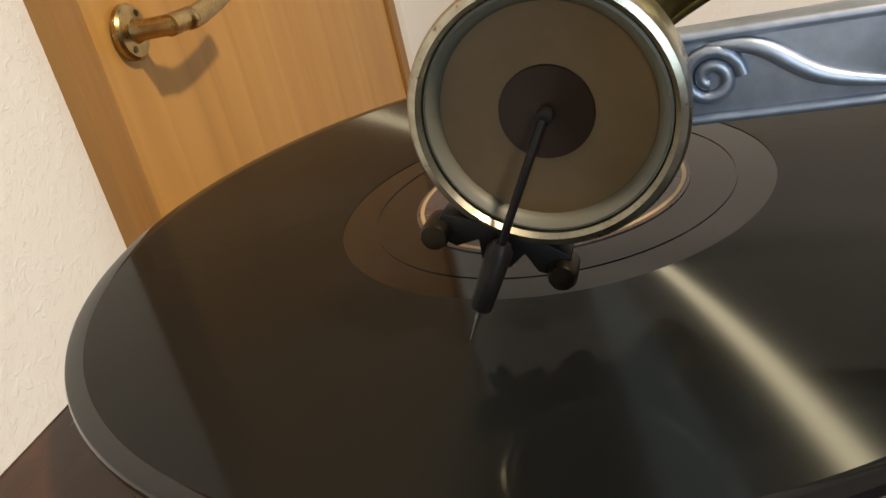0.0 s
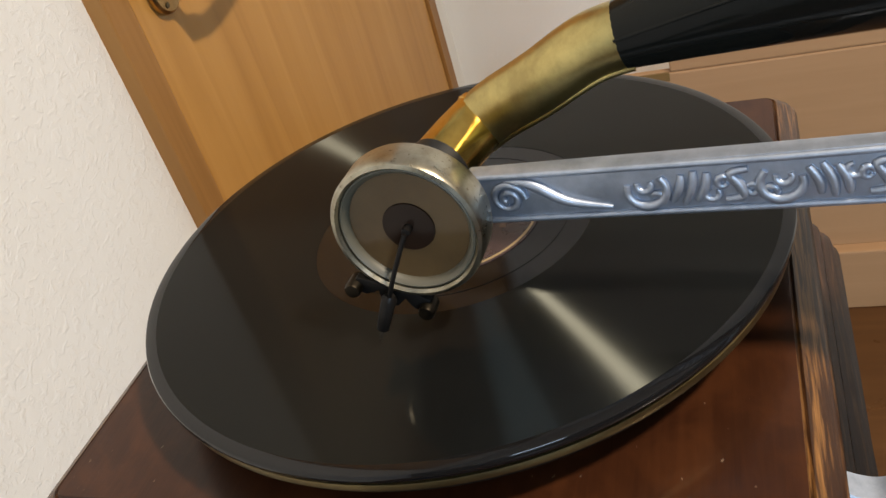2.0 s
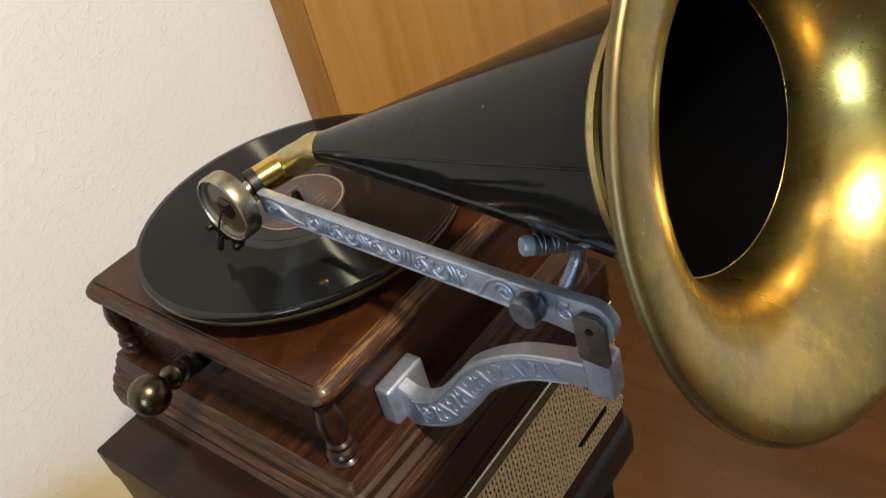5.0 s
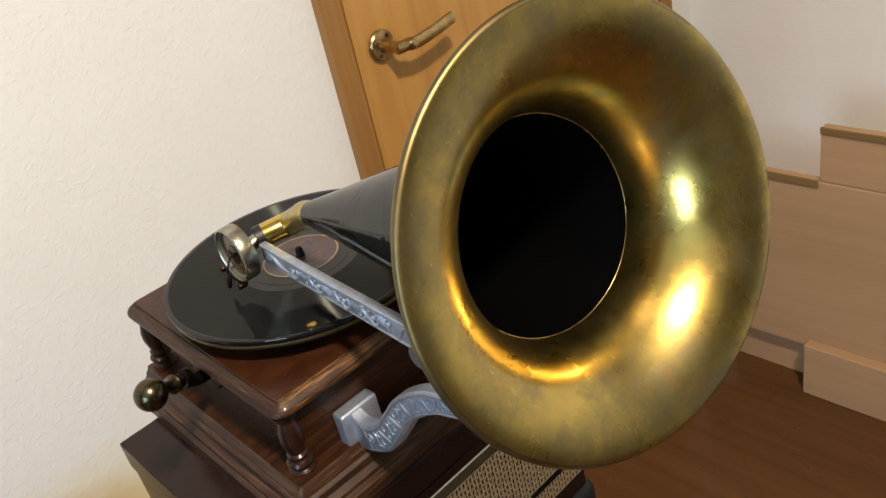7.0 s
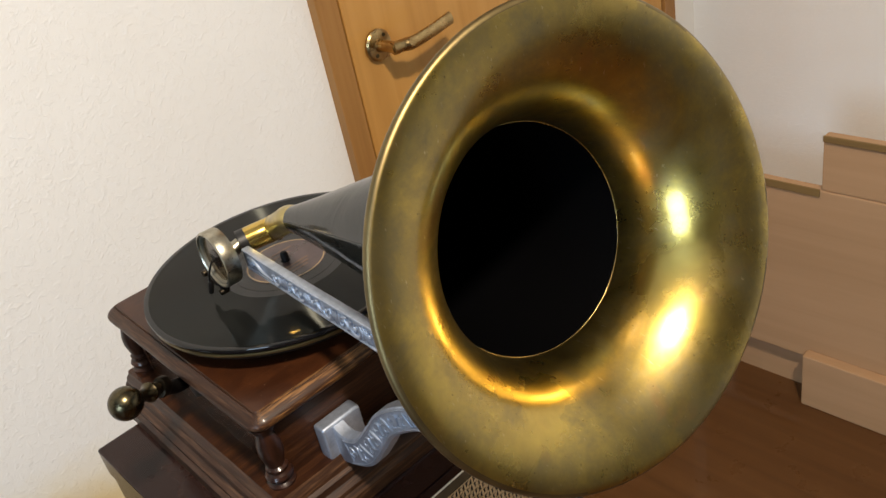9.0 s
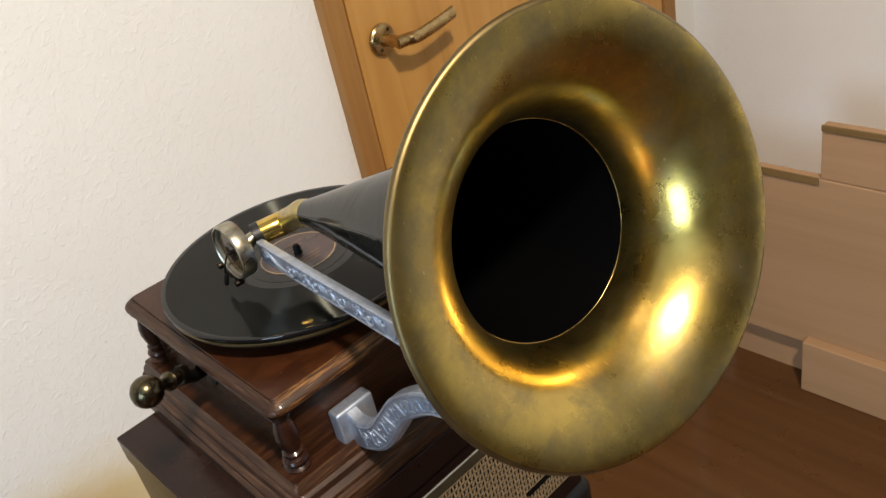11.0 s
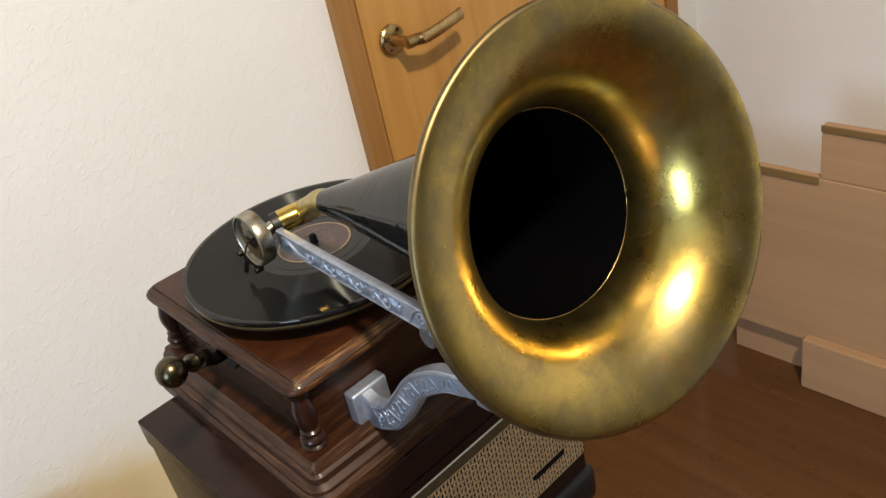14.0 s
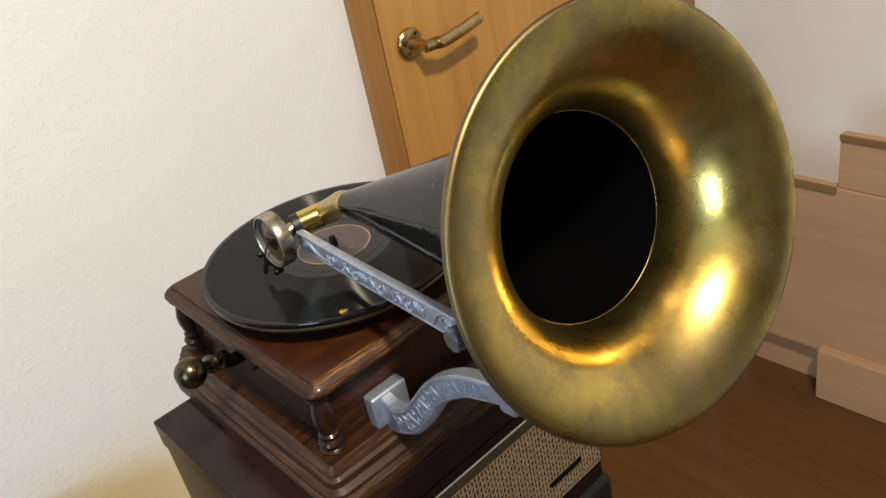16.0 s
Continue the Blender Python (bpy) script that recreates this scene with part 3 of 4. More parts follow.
# ---- the gramophone ----
GB = RZ
gram = thing("gramophone", (0, 0, GB), "antique oak table gramophone with a brass and black horn", "gramophone")
CASE = pose(0, 0, 0, 0, 0, -1.3)  # the case stands slightly askew to its fittings


def case(bm):
    bm.transform(CASE)
    return bm


def worn_sides(ob):
    """Mouldings take the grain that runs along them."""
    for p in ob.data.polygons:
        n = p.normal
        if abs(n.z) < 0.97:
            p.material_index = 1 if abs(n.y) > abs(n.x) else 2


LX0, LX1, LY0, LY1, LZ = -0.1275, 0.13, -0.131, 0.138, -0.0255
LB = LZ - 0.014
lid = part("lid", case(ring_mould(LX0, LX1, LY0, LY1, ((-0.014, LB), (-0.009, LB), (-0.002, LB + 0.0015), (0, LB + 0.004), (0, LB + 0.0065), (-0.002, LB + 0.009), (-0.0065, LB + 0.012), (-0.0085, LB + 0.0132), (-0.0094, LB + 0.0126), (-0.0103, LZ)), 0.0145, 5)), (OAK_TOP, OAK_WORN, OAK_WORN_Y), gram, "reddish varnished oak lid with worn rounded edges", 40)
worn_sides(lid)
BX0, BX1, BY0, BY1 = LX0 + 0.015, LX1 - 0.015, LY0 + 0.017, LY1 - 0.015
PZ = GB + 0.042  # top of the plinth
for lo, hi in (((BX0, BY0 - 0.004, PZ), (BX1, BY0 + 0.012, LB)), ((BX0, BY1 - 0.012, PZ), (BX1, BY1, LB))):
    part("side_panel", case(box(lo, hi)), OAK, gram)
for lo, hi in (((BX0, BY0 + 0.0125, PZ), (BX0 + 0.012, BY1 - 0.0125, LB)), ((BX1 - 0.012, BY0 + 0.0125, PZ), (BX1, BY1 - 0.0125, LB))):
    part("side_panel", case(box(lo, hi)), OAK_Y, gram)
part("plinth", case(ring_mould(-0.147, 0.15, -0.15, 0.152, ((-0.012, GB), (0, GB), (0.0, GB + 0.012), (-0.002, GB + 0.0145), (-0.0035, GB + 0.016), (-0.0035, GB + 0.02), (-0.0085, GB + 0.0235), (-0.0095, GB + 0.029), (-0.0125, GB + 0.0315), (-0.013, GB + 0.0355), (-0.016, GB + 0.039), (-0.017, GB + 0.042), (-0.019, GB + 0.042)), 0.02, 5)), (OAK, OAK_WORN_X, OAK_WORN_Y), gram, "stepped oak plinth moulding", 35)
worn_sides(bpy.data.objects["plinth"])
col = []
for r, t in ((0, 0), (0.0125, 0), (0.0128, 0.03), (0.0095, 0.06), (0.0082, 0.08), (0.0115, 0.11), (0.0125, 0.15), (0.0112, 0.19), (0.0075, 0.22), (0.0098, 0.25), (0.0098, 0.28), (0.0075, 0.31), (0.0088, 0.38), (0.0108, 0.52), (0.0105, 0.66), (0.008, 0.8), (0.0068, 0.88), (0.0098, 0.91), (0.0098, 0.95), (0.0118, 0.97), (0.0118, 1.0), (0, 1.0)):
    col.append((r * 0.9, PZ + t * (LB - PZ)))
for cx, cy in ((BX0, BY0), (BX0, BY1), (BX1, BY0), (BX1, BY1)):
    part("corner_column", case(lathe(col, Matrix.Translation((cx * 1.02, cy * 1.02, 0)), 24)), COLUMN, gram, "turned oak corner column", 35)

# winding handle on the left side: shaft, boss and a turned neck that ends in a ball
KX, KY, KZ = BX0, 0.004, -0.052
BOSS, BALL = Vector((-0.143, -0.0155, -0.032)), Vector((-0.1786, -0.0371, -0.0125))
kd = (BALL - BOSS).normalized()
kl = (BALL - BOSS).length
crank = part("crank", slab([(0.015 * math.cos(a) * (1 + 0.12 * math.cos(4 * a)), 0.015 * math.sin(a) * (1 + 0.12 * math.cos(4 * a))) for a in (2 * math.pi * k / 40 for k in range(40))], 0.004, frame_of((KX - 0.0042, KY, KZ - 0.004), (-1, 0, 0)), 0.0008), BLACK_IRON, gram, "winding crank with a turned knob", 40)
part("crank_arm", sweep(curve(((KX - 0.003, KY, KZ), (KX - 0.014, KY - 0.002, KZ + 0.001), (KX - 0.023, KY - 0.01, KZ + 0.009), BOSS), 5), 0.0062, 14), BLACK_IRON, crank, smooth=60)
part("crank_boss", slab([(0.0065 * math.cos(a), 0.0085 * math.sin(a)) for a in (2 * math.pi * k / 28 for k in range(28))], 0.009, frame_of(BOSS + kd * 0.006, kd), 0.0016), SCREW, crank, "dark oval boss", 40)
knob = [(0, 0.008), (0.0056, 0.008), (0.006, 0.014), (0.0078, 0.0165), (0.0081, 0.0185), (0.0062, 0.0205), (0.005, 0.0235), (0.0049, 0.0265), (0.0056, 0.0305)]
knob += [(0.013 * math.sin(a), kl - 0.013 * math.cos(a)) for a in (radians(d) for d in range(36, 180, 9))] + [(0, kl + 0.013)]
part("knob", lathe(knob, frame_of(BOSS, kd), 40), BRONZE, crank, "bronzed round crank knob", 50)

# turntable under the record
plat = part("turntable", lathe(((0.004, -0.0125), (0.112, -0.0125), (0.121, -0.0115), (0.1222, -0.01), (0.1222, -0.004), (0.121, -0.0034), (0.004, -0.0034)), None, 128, True), BLACK_IRON, gram, "round turntable platter", 40)
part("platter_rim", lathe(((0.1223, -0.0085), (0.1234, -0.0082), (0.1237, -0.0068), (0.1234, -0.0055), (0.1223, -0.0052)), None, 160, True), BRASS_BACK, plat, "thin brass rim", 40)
part("spindle_boss", lathe(((0.0, LZ + 0.0002), (0.02, LZ + 0.0002), (0.02, -0.0126), (0, -0.0126)), None, 24), BLACK_IRON, plat, smooth=40)
part("spindle", lathe(((0, -0.003), (0.0036, -0.003), (0.0036, 0.006), (0.0025, 0.0085), (0, 0.009)), None, 20), BLACK_IRON, plat, smooth=40)

# horn: black cone, brass bell, brass elbow
HOLE, BD = Vector((-0.0306, -0.329, 0.134)), Vector((-0.1423, -0.9476, 0.2859)).normalized()
NECK = Vector((-0.0201, -0.077, 0.0732))
cl = (HOLE - NECK).length
axis = (HOLE - NECK).normalized()
fm0, fm1 = frame_of(NECK, axis + Vector((0.02, 0.0, -0.02))), frame_of(HOLE - BD * 0.0012, BD)


def along_horn(t, ang, r):
    """A point of the cone: its rings turn from the neck's axis to the bell's."""
    q = fm0.to_quaternion().slerp(fm1.to_quaternion(), t * t)
    c = fm0.translation.lerp(fm1.translation, t)
    return c + q @ Vector((r * math.cos(ang), r * math.sin(ang), 0))


bm = bmesh.new()
NS = 72
radii = [(k / 14, 0.0103 + 0.0522 * (k / 14) ** 1.06) for k in range(15)]
loops = [[bm.verts.new(along_horn(t, 2 * math.pi * i / NS, r)) for i in range(NS)] for t, r in radii + [(t, r - 0.0014) for t, r in radii[::-1]]]
for k, (a, b) in enumerate(zip(loops, loops[1:])):
    for i in range(NS):
        f = bm.faces.new((a[i], a[(i + 1) % NS], b[(i + 1) % NS], b[i]))
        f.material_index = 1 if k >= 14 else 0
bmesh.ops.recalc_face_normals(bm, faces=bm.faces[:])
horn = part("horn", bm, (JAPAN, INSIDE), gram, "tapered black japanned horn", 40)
seam = [along_horn(t, radians(165), r + 0.0002) for t, r in radii]
part("seam", sweep(seam, 0.0006, 6), JAPAN, horn, smooth=60)
bell = []
for k in range(29):
    # flares outwards to a rolled lip
    a = k / 28 * math.pi / 2
    z = 0.056 * math.sin(a)
    r = 0.0608 + 0.0535 * (1 - math.cos(a)) ** 0.92
    bell.append((r, z))
lip = [(0.1143 + 0.0028 * math.sin(a), 0.056 - 0.0028 + 0.0028 * math.cos(a)) for a in (radians(d) for d in range(20, 260, 24))]
outer = [(r + 0.0016, z - 0.0014) for r, z in bell[::-1][2:]]
bm = lathe(bell + lip + outer, frame_of(HOLE, BD), 128, True, 0.0004)
bm.normal_update()
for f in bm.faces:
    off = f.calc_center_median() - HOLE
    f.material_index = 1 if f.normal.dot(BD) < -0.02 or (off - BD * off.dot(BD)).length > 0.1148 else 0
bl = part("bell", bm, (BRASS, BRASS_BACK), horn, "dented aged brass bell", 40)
part("throat_edge", lathe([(0.0608 + 0.0003 * math.cos(a), 0.0002 + 0.0003 * math.sin(a)) for a in (2 * math.pi * k / 8 for k in range(8))], frame_of(HOLE, BD), 96, True), BRASS_RIM, horn, "thin bright edge round the throat", 60)
part("bell_ring", lathe(((0.0627, -0.0035), (0.0655, -0.0035), (0.0668, -0.0015), (0.0662, 0.001), (0.0627, 0.0005)), frame_of(HOLE, BD), 96, True), BRASS_RIM, horn, "brass collar where bell meets cone", 40)
SBC = Vector((-0.0671, -0.0116, 0.0412))
BEND = Vector((-0.0128, -0.0262, 0.0475))
dull = curve((NECK + axis * 0.003, NECK - axis * 0.01, (-0.0172, -0.05, 0.061), BEND + Vector((-0.0008, -0.008, 0.005)), BEND + Vector((-0.0012, 0.001, -0.0004))), 6)
part("elbow", sweep(dull, 0.0103, 28), DULL_BRASS, horn, "dull brass elbow tube", 50)
bright = curve((BEND + Vector((0.0006, -0.0015, 0.001)), BEND + Vector((-0.005, 0.003, -0.0008)), (-0.0265, -0.0196, 0.0459), (-0.0357, -0.0159, 0.0448)), 6)
under = Vector((-0.45, -0.15, -0.88)).normalized()
part("elbow_seam", sweep([p + (under - axis * under.dot(axis)).normalized() * 0.0103 for p in dull[1:-2]], 0.0013, 8), DULL_BRASS, horn, "soldered seam along the elbow", 60)
part("elbow_end", sweep(bright, [0.0107] * 3 + [0.0104] * (len(bright) - 3), 28), BRIGHT_BRASS, horn, "polished brass elbow end", 50)
part("crease_ring", lathe([(0.0106 + 0.0006 * math.cos(a), 0.0006 * math.sin(a)) for a in (2 * math.pi * k / 8 for k in range(8))], frame_of(BEND, Vector((-0.6, 0.65, -0.3))), 28, True), BRIGHT_BRASS, horn, smooth=60)
e1 = bright[-1]
part("rubber_sleeve", sweep((e1 + Vector((0.0008, -0.0003, 0)), e1 + Vector((-0.0055, 0.002, -0.0008))), 0.0108, 28), RUBBER, horn, "black rubber sleeve", 40)

# soundbox
SN = Vector((-0.999, 0.048, 0.023)).normalized()
sm = frame_of(SBC, SN)
R = 0.0244
sb = part("soundbox", lathe(((0.0, -0.0135), (R - 0.003, -0.0135), (R - 0.0005, -0.0125), (R, -0.011), (R, -0.001), (R - 0.0006, 0.0), (R - 0.0018, 0.0004), (R - 0.0026, -0.0006), (R - 0.0028, -0.0045), (0, -0.0048)), sm, 72), NICKEL, gram, "round nickel soundbox with a mica diaphragm", 35)
part("gasket", lathe(((R - 0.00285, -0.0042), (R - 0.00285, -0.0012), (R - 0.0034, -0.0009), (R - 0.0044, -0.0016), (R - 0.0052, -0.003), (R - 0.0053, -0.0042)), sm, 64, True), GASKET, sb, "pale ring gasket", 40)
part("diaphragm", lathe(((0, -0.0036), (R - 0.0052, -0.0036), (R - 0.0052, -0.0044), (0, -0.0044)), sm, 64), MICA, sb, "tan mica diaphragm")
part("diaphragm_centre", lathe(((0, -0.0028), (0.0083, -0.0031), (0.0085, -0.0036), (0, -0.0036)), sm, 48), MICA_DARK, sb, "dark disc at the centre of the diaphragm")
part("centre_screw", lathe(((0, 0.0003), (0.0014, 0.0), (0.0016, -0.003), (0, -0.003)), sm, 14), BLACK_IRON, sb, smooth=50)
tube = e1 + Vector((-0.005, 0.002, -0.0007))
part("tube_collar", sweep((SBC - SN * 0.013, SBC - SN * 0.018, tube), (0.0095, 0.0062, 0.0055), 24), NICKEL, sb, smooth=50)
# lever, lug, screws and needle hang below, leaning with the box
DN = Vector((0, 0.446, -0.895))
SD = Vector((0, 0.895, 0.446))
at = lambda along, across, out: SBC + DN * along + SD * across + SN * out
part("needle_lever", sweep(curve((at(0, 0, 0.0008), at(0.008, 0, 0.003), at(0.018, 0, 0.0042), at(0.0265, 0, 0.0035)), 6), 0.0008, 8), BLACK_IRON, sb, smooth=60)
lug = Matrix((SD, -DN, SN)).transposed().to_4x4()
lug.translation = at(0.027, 0.0, 0.0)
part("needle_lug", slab(((-0.0135, -0.0012), (-0.008, -0.002), (-0.0045, 0.0008), (-0.0028, -0.003), (0.0028, -0.003), (0.0045, 0.0008), (0.008, -0.002), (0.0135, -0.0012), (0.0125, 0.0035), (0.006, 0.0045), (-0.006, 0.0045), (-0.0125, 0.0035)), 0.006, lug, 0.0005), BLACK_IRON, sb, smooth=35)
for s in (-1, 1):
    part("mount_screw", lathe(((0, -0.005), (0.0027, -0.005), (0.0028, 0.001), (0.0024, 0.002), (0, 0.0022)), frame_of(at(0.0272, s * 0.0123, 0.0008), SN), 16), SCREW, sb, smooth=40)
part("needle_holder", sweep((at(0.0235, 0, 0.003), at(0.025, 0, 0.0032), at(0.0378, 0, 0.0036)), (0.0016, 0.0026, 0.0021), 12), BLACK_IRON, sb, smooth=40)
part("needle", sweep((at(0.037, 0, 0.0036), at(0.0456, 0.0, 0.0036)), (0.0008, 0.00015), 8), STEEL, sb, smooth=60)

# carrying arm from the bracket to the soundbox
A0, A1 = Vector((-0.0475, -0.0275, 0.0405)), Vector((-0.0705, -0.289, 0.0445))
ad = (A1 - A0).normalized()
side = Vector((-1, 0, 0)) - ad * Vector((-1, 0, 0)).dot(ad)
side.normalize()
am = Matrix((ad, side.cross(ad), side)).transposed().to_4x4()
am.translation = A0
L = (A1 - A0).length
prof = ((0, -0.0112), (0.1, -0.0104), (0.2, -0.0104), (0.24, -0.0115), (L - 0.004, -0.0132), (L + 0.002, -0.0122), (L + 0.0062, -0.0095), (L + 0.0095, -0.0055), (L + 0.011, -0.0005), (L + 0.0105, 0.0042), (L + 0.0082, 0.008), (L + 0.0045, 0.0108), (L, 0.0118), (0.23, 0.0095), (0.2, 0.0084), (0.1, 0.0068), (0, 0.0062))
arm = part("carrying_arm", slab(prof, 0.0062, am, 0.0008), PEWTER, gram, "long cast grey metal arm with scrolled relief", 35)
# raised border and scrolls on its face
for lift, rise in ((0.0053, 0.022), (-0.0101, 0.004)):
    edge = [(x, lift + max(0, x - 0.1) * rise, 0.0) for x in (0.002, 0.06, 0.1, 0.16, 0.2, 0.232)]
    part("border", sweep([am @ Vector(p) for p in curve(edge, 4)], 0.0011, 8), PEWTER, arm, smooth=60)


def spiral(cx, cy, r, turns, flip=1, start=0.0, n=26):
    return [am @ Vector((cx + flip * r * (1 - 0.8 * k / n) * math.cos(start + turns * 2 * math.pi * k / n), cy + r * (1 - 0.8 * k / n) * math.sin(start + turns * 2 * math.pi * k / n), 0.0003)) for k in range(n + 1)]


rng = random.Random(7)
MID = -0.0024
part("scroll", sweep(spiral(0.0125, MID, 0.0056, 1.7), 0.0013, 8), PEWTER, arm, smooth=60)
part("scroll", sweep([am @ Vector(p) for p in curve(((0.0125, MID + 0.006, 0), (0.021, MID + 0.0045, 0.0005), (0.031, MID - 0.002, 0.0005), (0.044, MID - 0.0052, 0)), 6)], [0.0007 + 0.0011 * math.sin(math.pi * k / 18) for k in range(19)], 8), PEWTER, arm, smooth=60)
# a band of worn raised ornament along the middle: bows, leaves and tendrils


def relief(points, width=0.0014):
    """One raised stroke on the arm's face, thickest in its middle."""
    line = curve(points, 5)
    n = len(line) - 1
    part("relief_stroke", sweep([am @ Vector((q.x, q.y, 0.0002)) for q in line], [width * (0.72 + 0.42 * math.sin(math.pi * k / n)) for k in range(n + 1)], 7), PEWTER, arm, smooth=60)


def bow(cx, cy, w, h, a0, a1, width=0.0014):
    relief([(cx + w * math.cos(radians(a0 + (a1 - a0) * k / 8)), cy + h * math.sin(radians(a0 + (a1 - a0) * k / 8)), 0) for k in range(9)], width)


x, k = 0.0545, 0
while x < 0.186:
    h = 0.0054 + max(0, x - 0.1) * 0.012
    y = MID + max(0, x - 0.1) * 0.012
    q = 1 if k % 2 else -1
    if k % 3 == 0:
        # a bow closed by two curls
        bow(x, y, 0.0056, h, 90 + 45 * q, 90 + 290 * q, 0.0015)
        bow(x + 0.0006 * q, y + h * 0.3, 0.0021, h * 0.4, 160, 390, 0.0011)
        bow(x - 0.0028 * q, y - h * 0.5, 0.0017, h * 0.28, -60, 170, 0.001)
        x += 0.0118
    elif k % 3 == 1:
        # a leaf of three leaning strokes
        for d, f in ((-0.0034, 0.8), (0.0, 1.0), (0.0036, 0.85)):
            relief(((x + d - 0.0014 * q, y - h * f, 0), (x + d + 0.0009, y, 0), (x + d + 0.0016 * q, y + h * f, 0)), 0.0013)
        bow(x + 0.0062, y - h * 0.45 * q, 0.002, h * 0.36, 100, 400, 0.001)
        x += 0.0128
    else:
        # an S-shaped tendril with a bud on either side
        relief(((x - 0.003, y - h * 0.85, 0), (x + 0.0016, y - h * 0.7, 0), (x + 0.0008, y, 0), (x - 0.0014, y + h * 0.7, 0), (x + 0.0032, y + h * 0.9, 0)), 0.0014)
        bow(x - 0.0036, y + h * 0.25, 0.0014, h * 0.3, 0, 330, 0.001)
        bow(x + 0.0042, y - h * 0.3, 0.0014, h * 0.3, 180, 510, 0.001)
        x += 0.0116
    k += 1
part("scroll", sweep(spiral(0.209, -0.0005, 0.0066, 1.5, -1), 0.0015, 8), PEWTER, arm, smooth=60)
part("scroll", sweep([am @ Vector(p) for p in curve(((0.19, -0.0085, 0), (0.199, 0.0035, 0.0004), (0.21, 0.0085, 0.0004), (0.221, 0.003, 0)), 6)], 0.0013, 8), PEWTER, arm, smooth=60)
part("scroll", sweep(spiral(0.247, 0.001, 0.0058, 1.2, 1, 1.2), 0.0013, 8), PEWTER, arm, smooth=60)
part("thumb_screw", lathe(((0, -0.008), (0.004, -0.008), (0.004, 0.004), (0.0078, 0.0045), (0.0084, 0.0055), (0.0084, 0.0135), (0.0076, 0.0145), (0, 0.0145)), frame_of(am @ Vector((0.231, 0.004, 0)), side), 28), DARK_PEWTER, arm, "knurled thumb screw", 40)

# curved bracket from the front of the case up to the arm's pivot
FY = BY0 - 0.004
brk = part("bracket", box((-0.081, -0.1305, -0.1085), (-0.044, FY + 0.0012, -0.068), 0.003, 3), PEWTER, gram, "cast grey metal bracket with relief ornament", 40)
spine = curve(((-0.0665, -0.128, -0.089), (-0.0665, -0.146, -0.0875), (-0.0665, -0.168, -0.0755), (-0.0665, -0.189, -0.0505), (-0.0665, -0.2085, -0.0265), (-0.0665, -0.239, -0.0055), (-0.0665, -0.265, 0.003), (-0.0665, -0.281, 0.0065)), 7)
bm = bmesh.new()
rings = []
for i, p in enumerate(spine):
    d = (spine[min(i + 1, len(spine) - 1)] - spine[max(i - 1, 0)]).normalized()
    n = Vector((1, 0, 0)).cross(d).normalized()
    t = i / (len(spine) - 1)
    h, w = 0.0135 - 0.0055 * t + 0.0065 * max(0.0, 1 - t / 0.2) ** 2, 0.006
    rings.append([bm.verts.new(p + Vector((sx * w, 0, 0)) + n * sn * h) for sx, sn in ((-1, -0.88), (-0.8, -1), (0.8, -1), (1, -0.88), (1, 0.88), (0.8, 1), (-0.8, 1), (-1, 0.88))])
for a, b in zip(rings, rings[1:]):
    for q in range(8):
        bm.faces.new((a[q], a[(q + 1) % 8], b[(q + 1) % 8], b[q]))
bm.faces.new(rings[0])
bm.faces.new(rings[-1])
bmesh.ops.recalc_face_normals(bm, faces=bm.faces[:])
part("bracket_arm", bm, PEWTER, brk, smooth=35)
part("bracket_end", box((-0.0735, -0.2955, -0.006), (-0.0595, -0.2795, 0.023), 0.004, 3), PEWTER, brk, smooth=40)
plate = part("pivot_plate", slab(((-0.0065, -0.02), (0.0075, -0.022), (0.0085, -0.018), (0.0085, 0.006), (0.005, 0.01), (-0.005, 0.01), (-0.0085, 0.006), (-0.008, -0.018)), 0.003, frame_of((-0.0745, -0.288, 0.0415), (-1, -0.05, 0)), 0.001), PLATE, brk, "dark pivot plate with a pin", 35)
part("pivot_pin", lathe(((0, -0.012), (0.0022, -0.012), (0.0022, 0.0006), (0, 0.0009)), frame_of((-0.0745, -0.288, 0.0425), (-1, -0.05, 0)), 14), BRONZE, brk, smooth=40)
# rest under the horn, carried by the arm
RS0, RS1 = Vector((-0.0695, -0.2555, 0.0815)), Vector((-0.047, -0.272, 0.0735))
rest = part("horn_rest", sweep([RS0.lerp(RS1, k) for k in (0.1, 0.3, 0.7, 1.0)], (0.0046, 0.0054, 0.0054, 0.0048), 16), DARK_PEWTER, arm, "small cast rest beneath the horn", 50)
part("rest_cap", sweep([RS0.lerp(RS1, k) for k in (-0.02, 0.02, 0.16)], (0.0042, 0.005, 0.0051), 16), WHITE_CAP, rest, "pale metal cap", 40)
for k in range(5):
    part("rest_knurl", lathe([(0.0054 + 0.0005 * math.cos(a), 0.0006 * math.sin(a)) for a in (2 * math.pi * j / 8 for j in range(8))], frame_of(RS0.lerp(RS1, 0.26 + 0.11 * k), RS1 - RS0 + Vector((0.006 * (-1) ** k, 0, 0.004))), 20, True), DARK_PEWTER, rest, smooth=60)
part("rest_leg", sweep(curve((RS1 + Vector((-0.002, 0, -0.002)), RS1 + Vector((-0.0025, 0.0005, -0.009)), RS1 + Vector((-0.0075, 0.002, -0.016)), (-0.061, -0.268, 0.05)), 4), 0.0042, 10), DARK_PEWTER, rest, smooth=50)


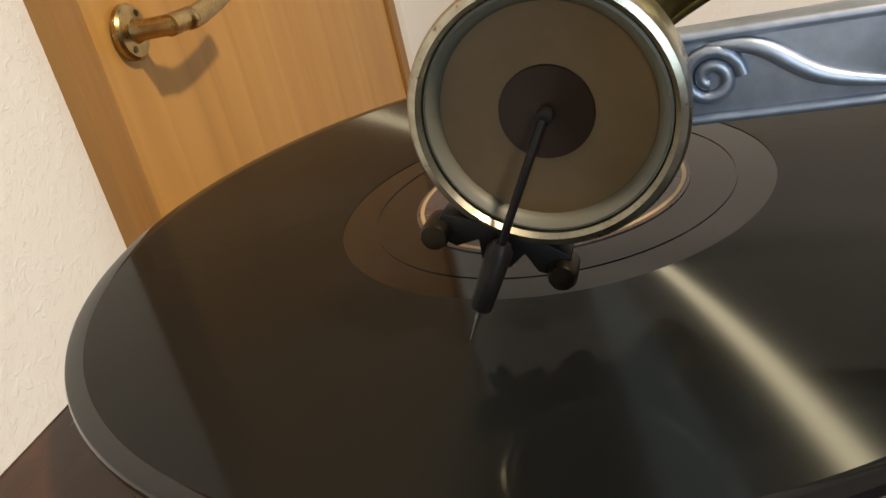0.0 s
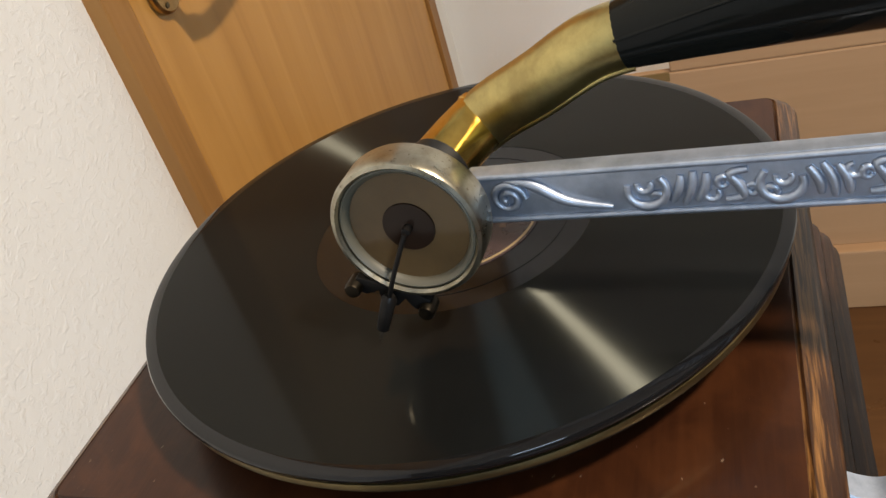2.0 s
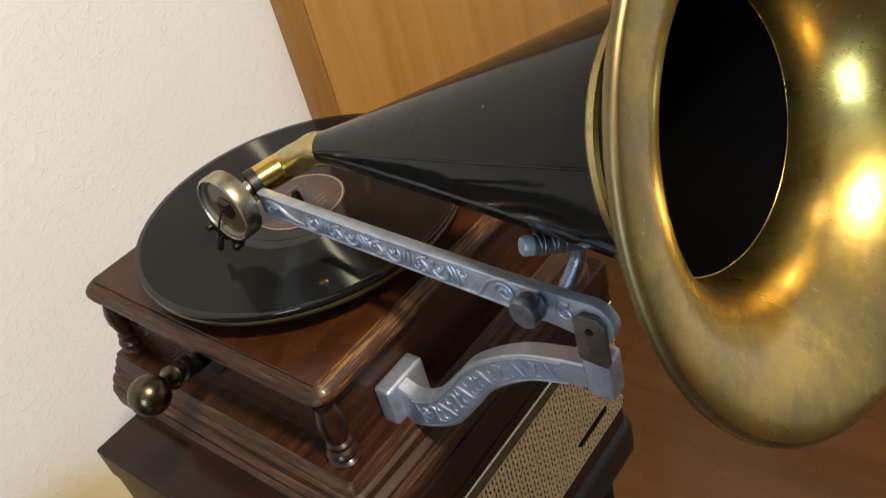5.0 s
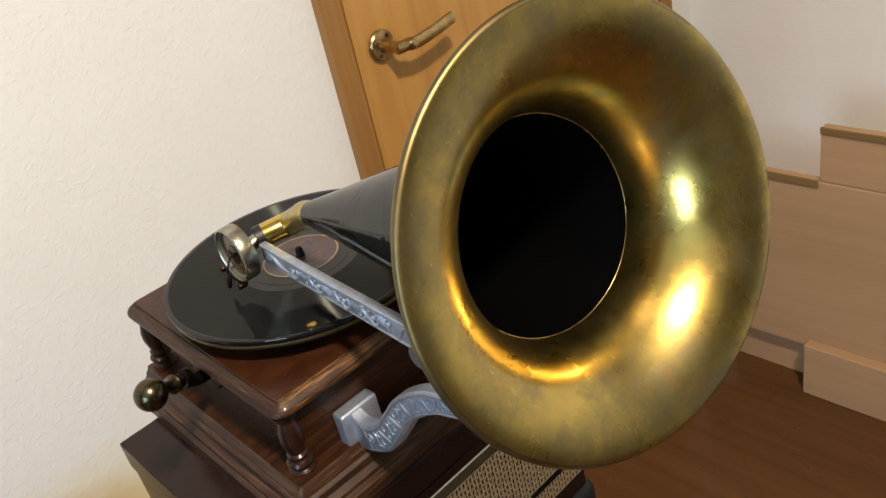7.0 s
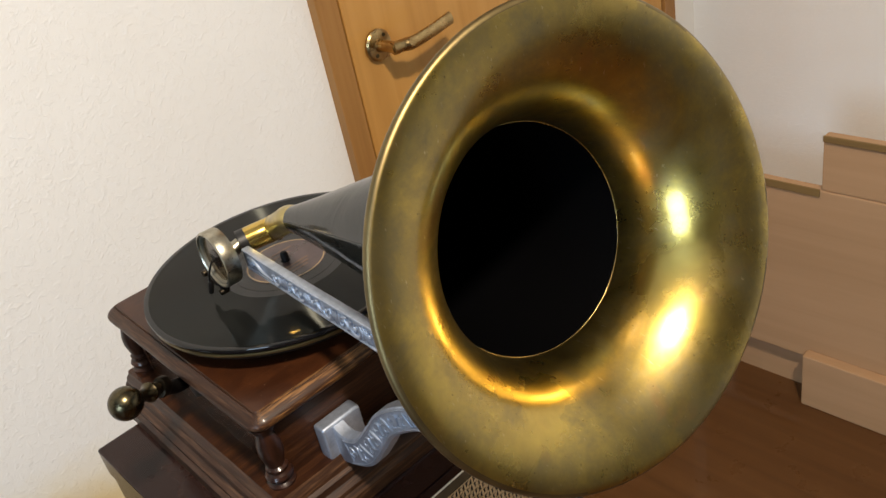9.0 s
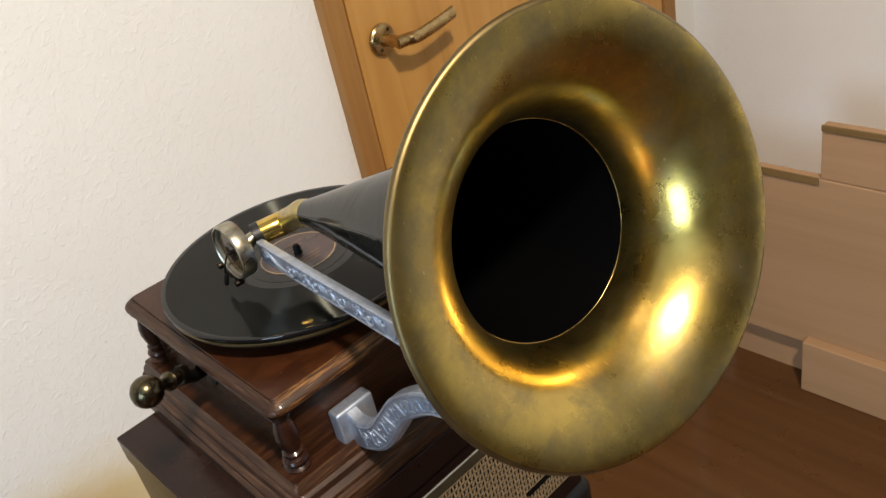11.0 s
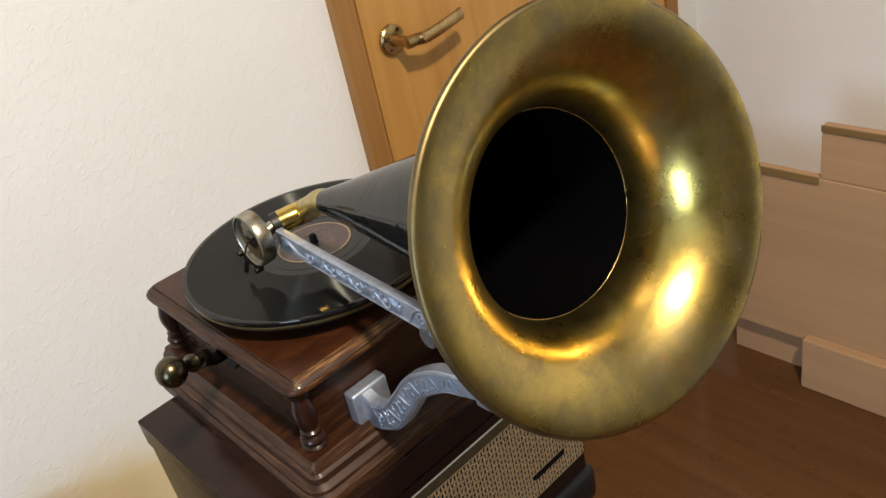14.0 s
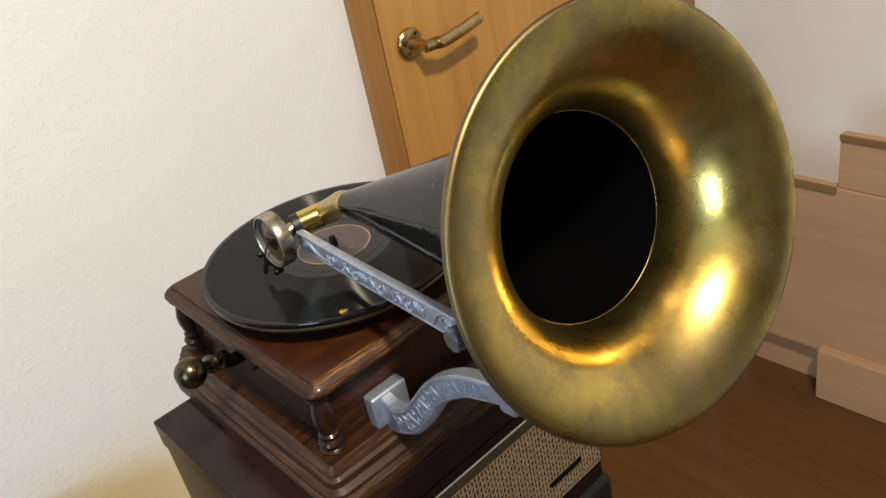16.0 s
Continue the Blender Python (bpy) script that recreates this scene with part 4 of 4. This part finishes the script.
def on_bracket(t, v):
    """A point on the bracket's face: t runs along it, v across it."""
    s = t * (len(spine) - 1)
    i = min(int(s), len(spine) - 2)
    d = (spine[i + 1] - spine[i]).normalized()
    n = Vector((1, 0, 0)).cross(d).normalized()
    return spine[i].lerp(spine[i + 1], s - i) + n * v * (0.0105 - 0.0045 * t + 0.004 * max(0.0, 1 - t / 0.2) ** 2) + Vector((-0.0062, 0, 0))


for v in (-1, 1):
    part("border", sweep([on_bracket(0.13 + 0.75 * k / 24, v * 1.02) for k in range(25)], 0.0007, 6), PEWTER, brk, smooth=60)
part("scroll", sweep([on_bracket(0.185 + 0.03 * (1 - 0.8 * k / 24) * math.cos(2 * math.pi * 1.6 * k / 24), -0.15 + 0.55 * (1 - 0.8 * k / 24) * math.sin(2 * math.pi * 1.6 * k / 24)) for k in range(25)], 0.0009, 7), PEWTER, brk, smooth=60)
t, k = 0.245, 0
while t < 0.86:
    # worn leaf curls that shrink towards the pivot, turned this way and that
    f, q = 1 - 0.45 * t, 1 if k % 4 < 2 else -1
    wob = rng.uniform(-0.003, 0.003)
    if k % 2 == 0:
        part("relief_stroke", sweep(curve([on_bracket(t + 0.014 * f, 0.74), on_bracket(t - 0.009 * f * q + wob, 0.5), on_bracket(t, 0.0), on_bracket(t + 0.009 * f * q - wob, -0.5), on_bracket(t - 0.014 * f, -0.74)], 4), [0.0006 + 0.0006 * f * math.sin(math.pi * j / 16) for j in range(17)], 7), PEWTER, brk, smooth=60)
    else:
        for e in (-1, 1):
            part("relief_stroke", sweep([on_bracket(t + 0.009 * f * math.cos(a * e), e * 0.38 + 0.26 * math.sin(a)) for a in (0.6 + 4.2 * j / 12 for j in range(13))], [0.001 * f + 0.0001 - 0.0005 * j / 12 for j in range(13)], 7), PEWTER, brk, smooth=60)
    t += 0.042 * f
    k += 1
part("relief_stroke", sweep([on_bracket(0.145, v / 10) for v in range(-8, 9)], 0.0007, 6), PEWTER, brk, smooth=60)

# ---- the record ----
rec = thing("record", (0, 0, -0.0033), "black shellac record with a maroon paper label", "record")
d1 = part("grooved_face", lathe(((0.0555, -0.0033), (0.1205, -0.0033), (0.1205, -0.0001), (0.0555, -0.0001)), None, 192, True), GROOVES, rec, "finely grooved black playing surface", 40)
part("edge", lathe(((0.1205, -0.0033), (0.1245, -0.0031), (0.125, -0.0022), (0.125, -0.001), (0.1246, -0.0002), (0.1238, 0.0001), (0.1205, -0.0001)), None, 192, True), SMOOTH, rec, "smooth raised outer edge", 40)
part("run_out", lathe(((0.0042, -0.0033), (0.0555, -0.0033), (0.0555, -0.0003), (0.0042, -0.0003)), None, 128, True), SMOOTH, rec, "smooth black run-out area", 40)
lab = part("label", lathe(((0.0042, -0.0003), (0.0355, -0.0003), (0.0355, 0.0), (0.0042, 0.0)), None, 96, True), LABEL, rec, "round maroon paper label")
part("label_ring", lathe(((0.0335, 0.0), (0.0345, 0.0), (0.0345, 0.0002), (0.0335, 0.0002)), None, 96, True), GILT, lab, "thin gilt ring")
for w, y in ((0.034, 0.017), (0.022, 0.0105), (0.03, -0.012), (0.024, -0.017), (0.016, -0.022)):
    part("print_bar", box((-w / 2, y - 0.0012, 0.0), (w / 2, y + 0.0012, 0.0002)), INK, lab)
part("lead_out", lathe(((0.0462, -0.0003), (0.0466, -0.0003), (0.0466, -0.0001), (0.0462, -0.0001)), None, 96, True), SMOOTH, rec, "fine lead-out ring")
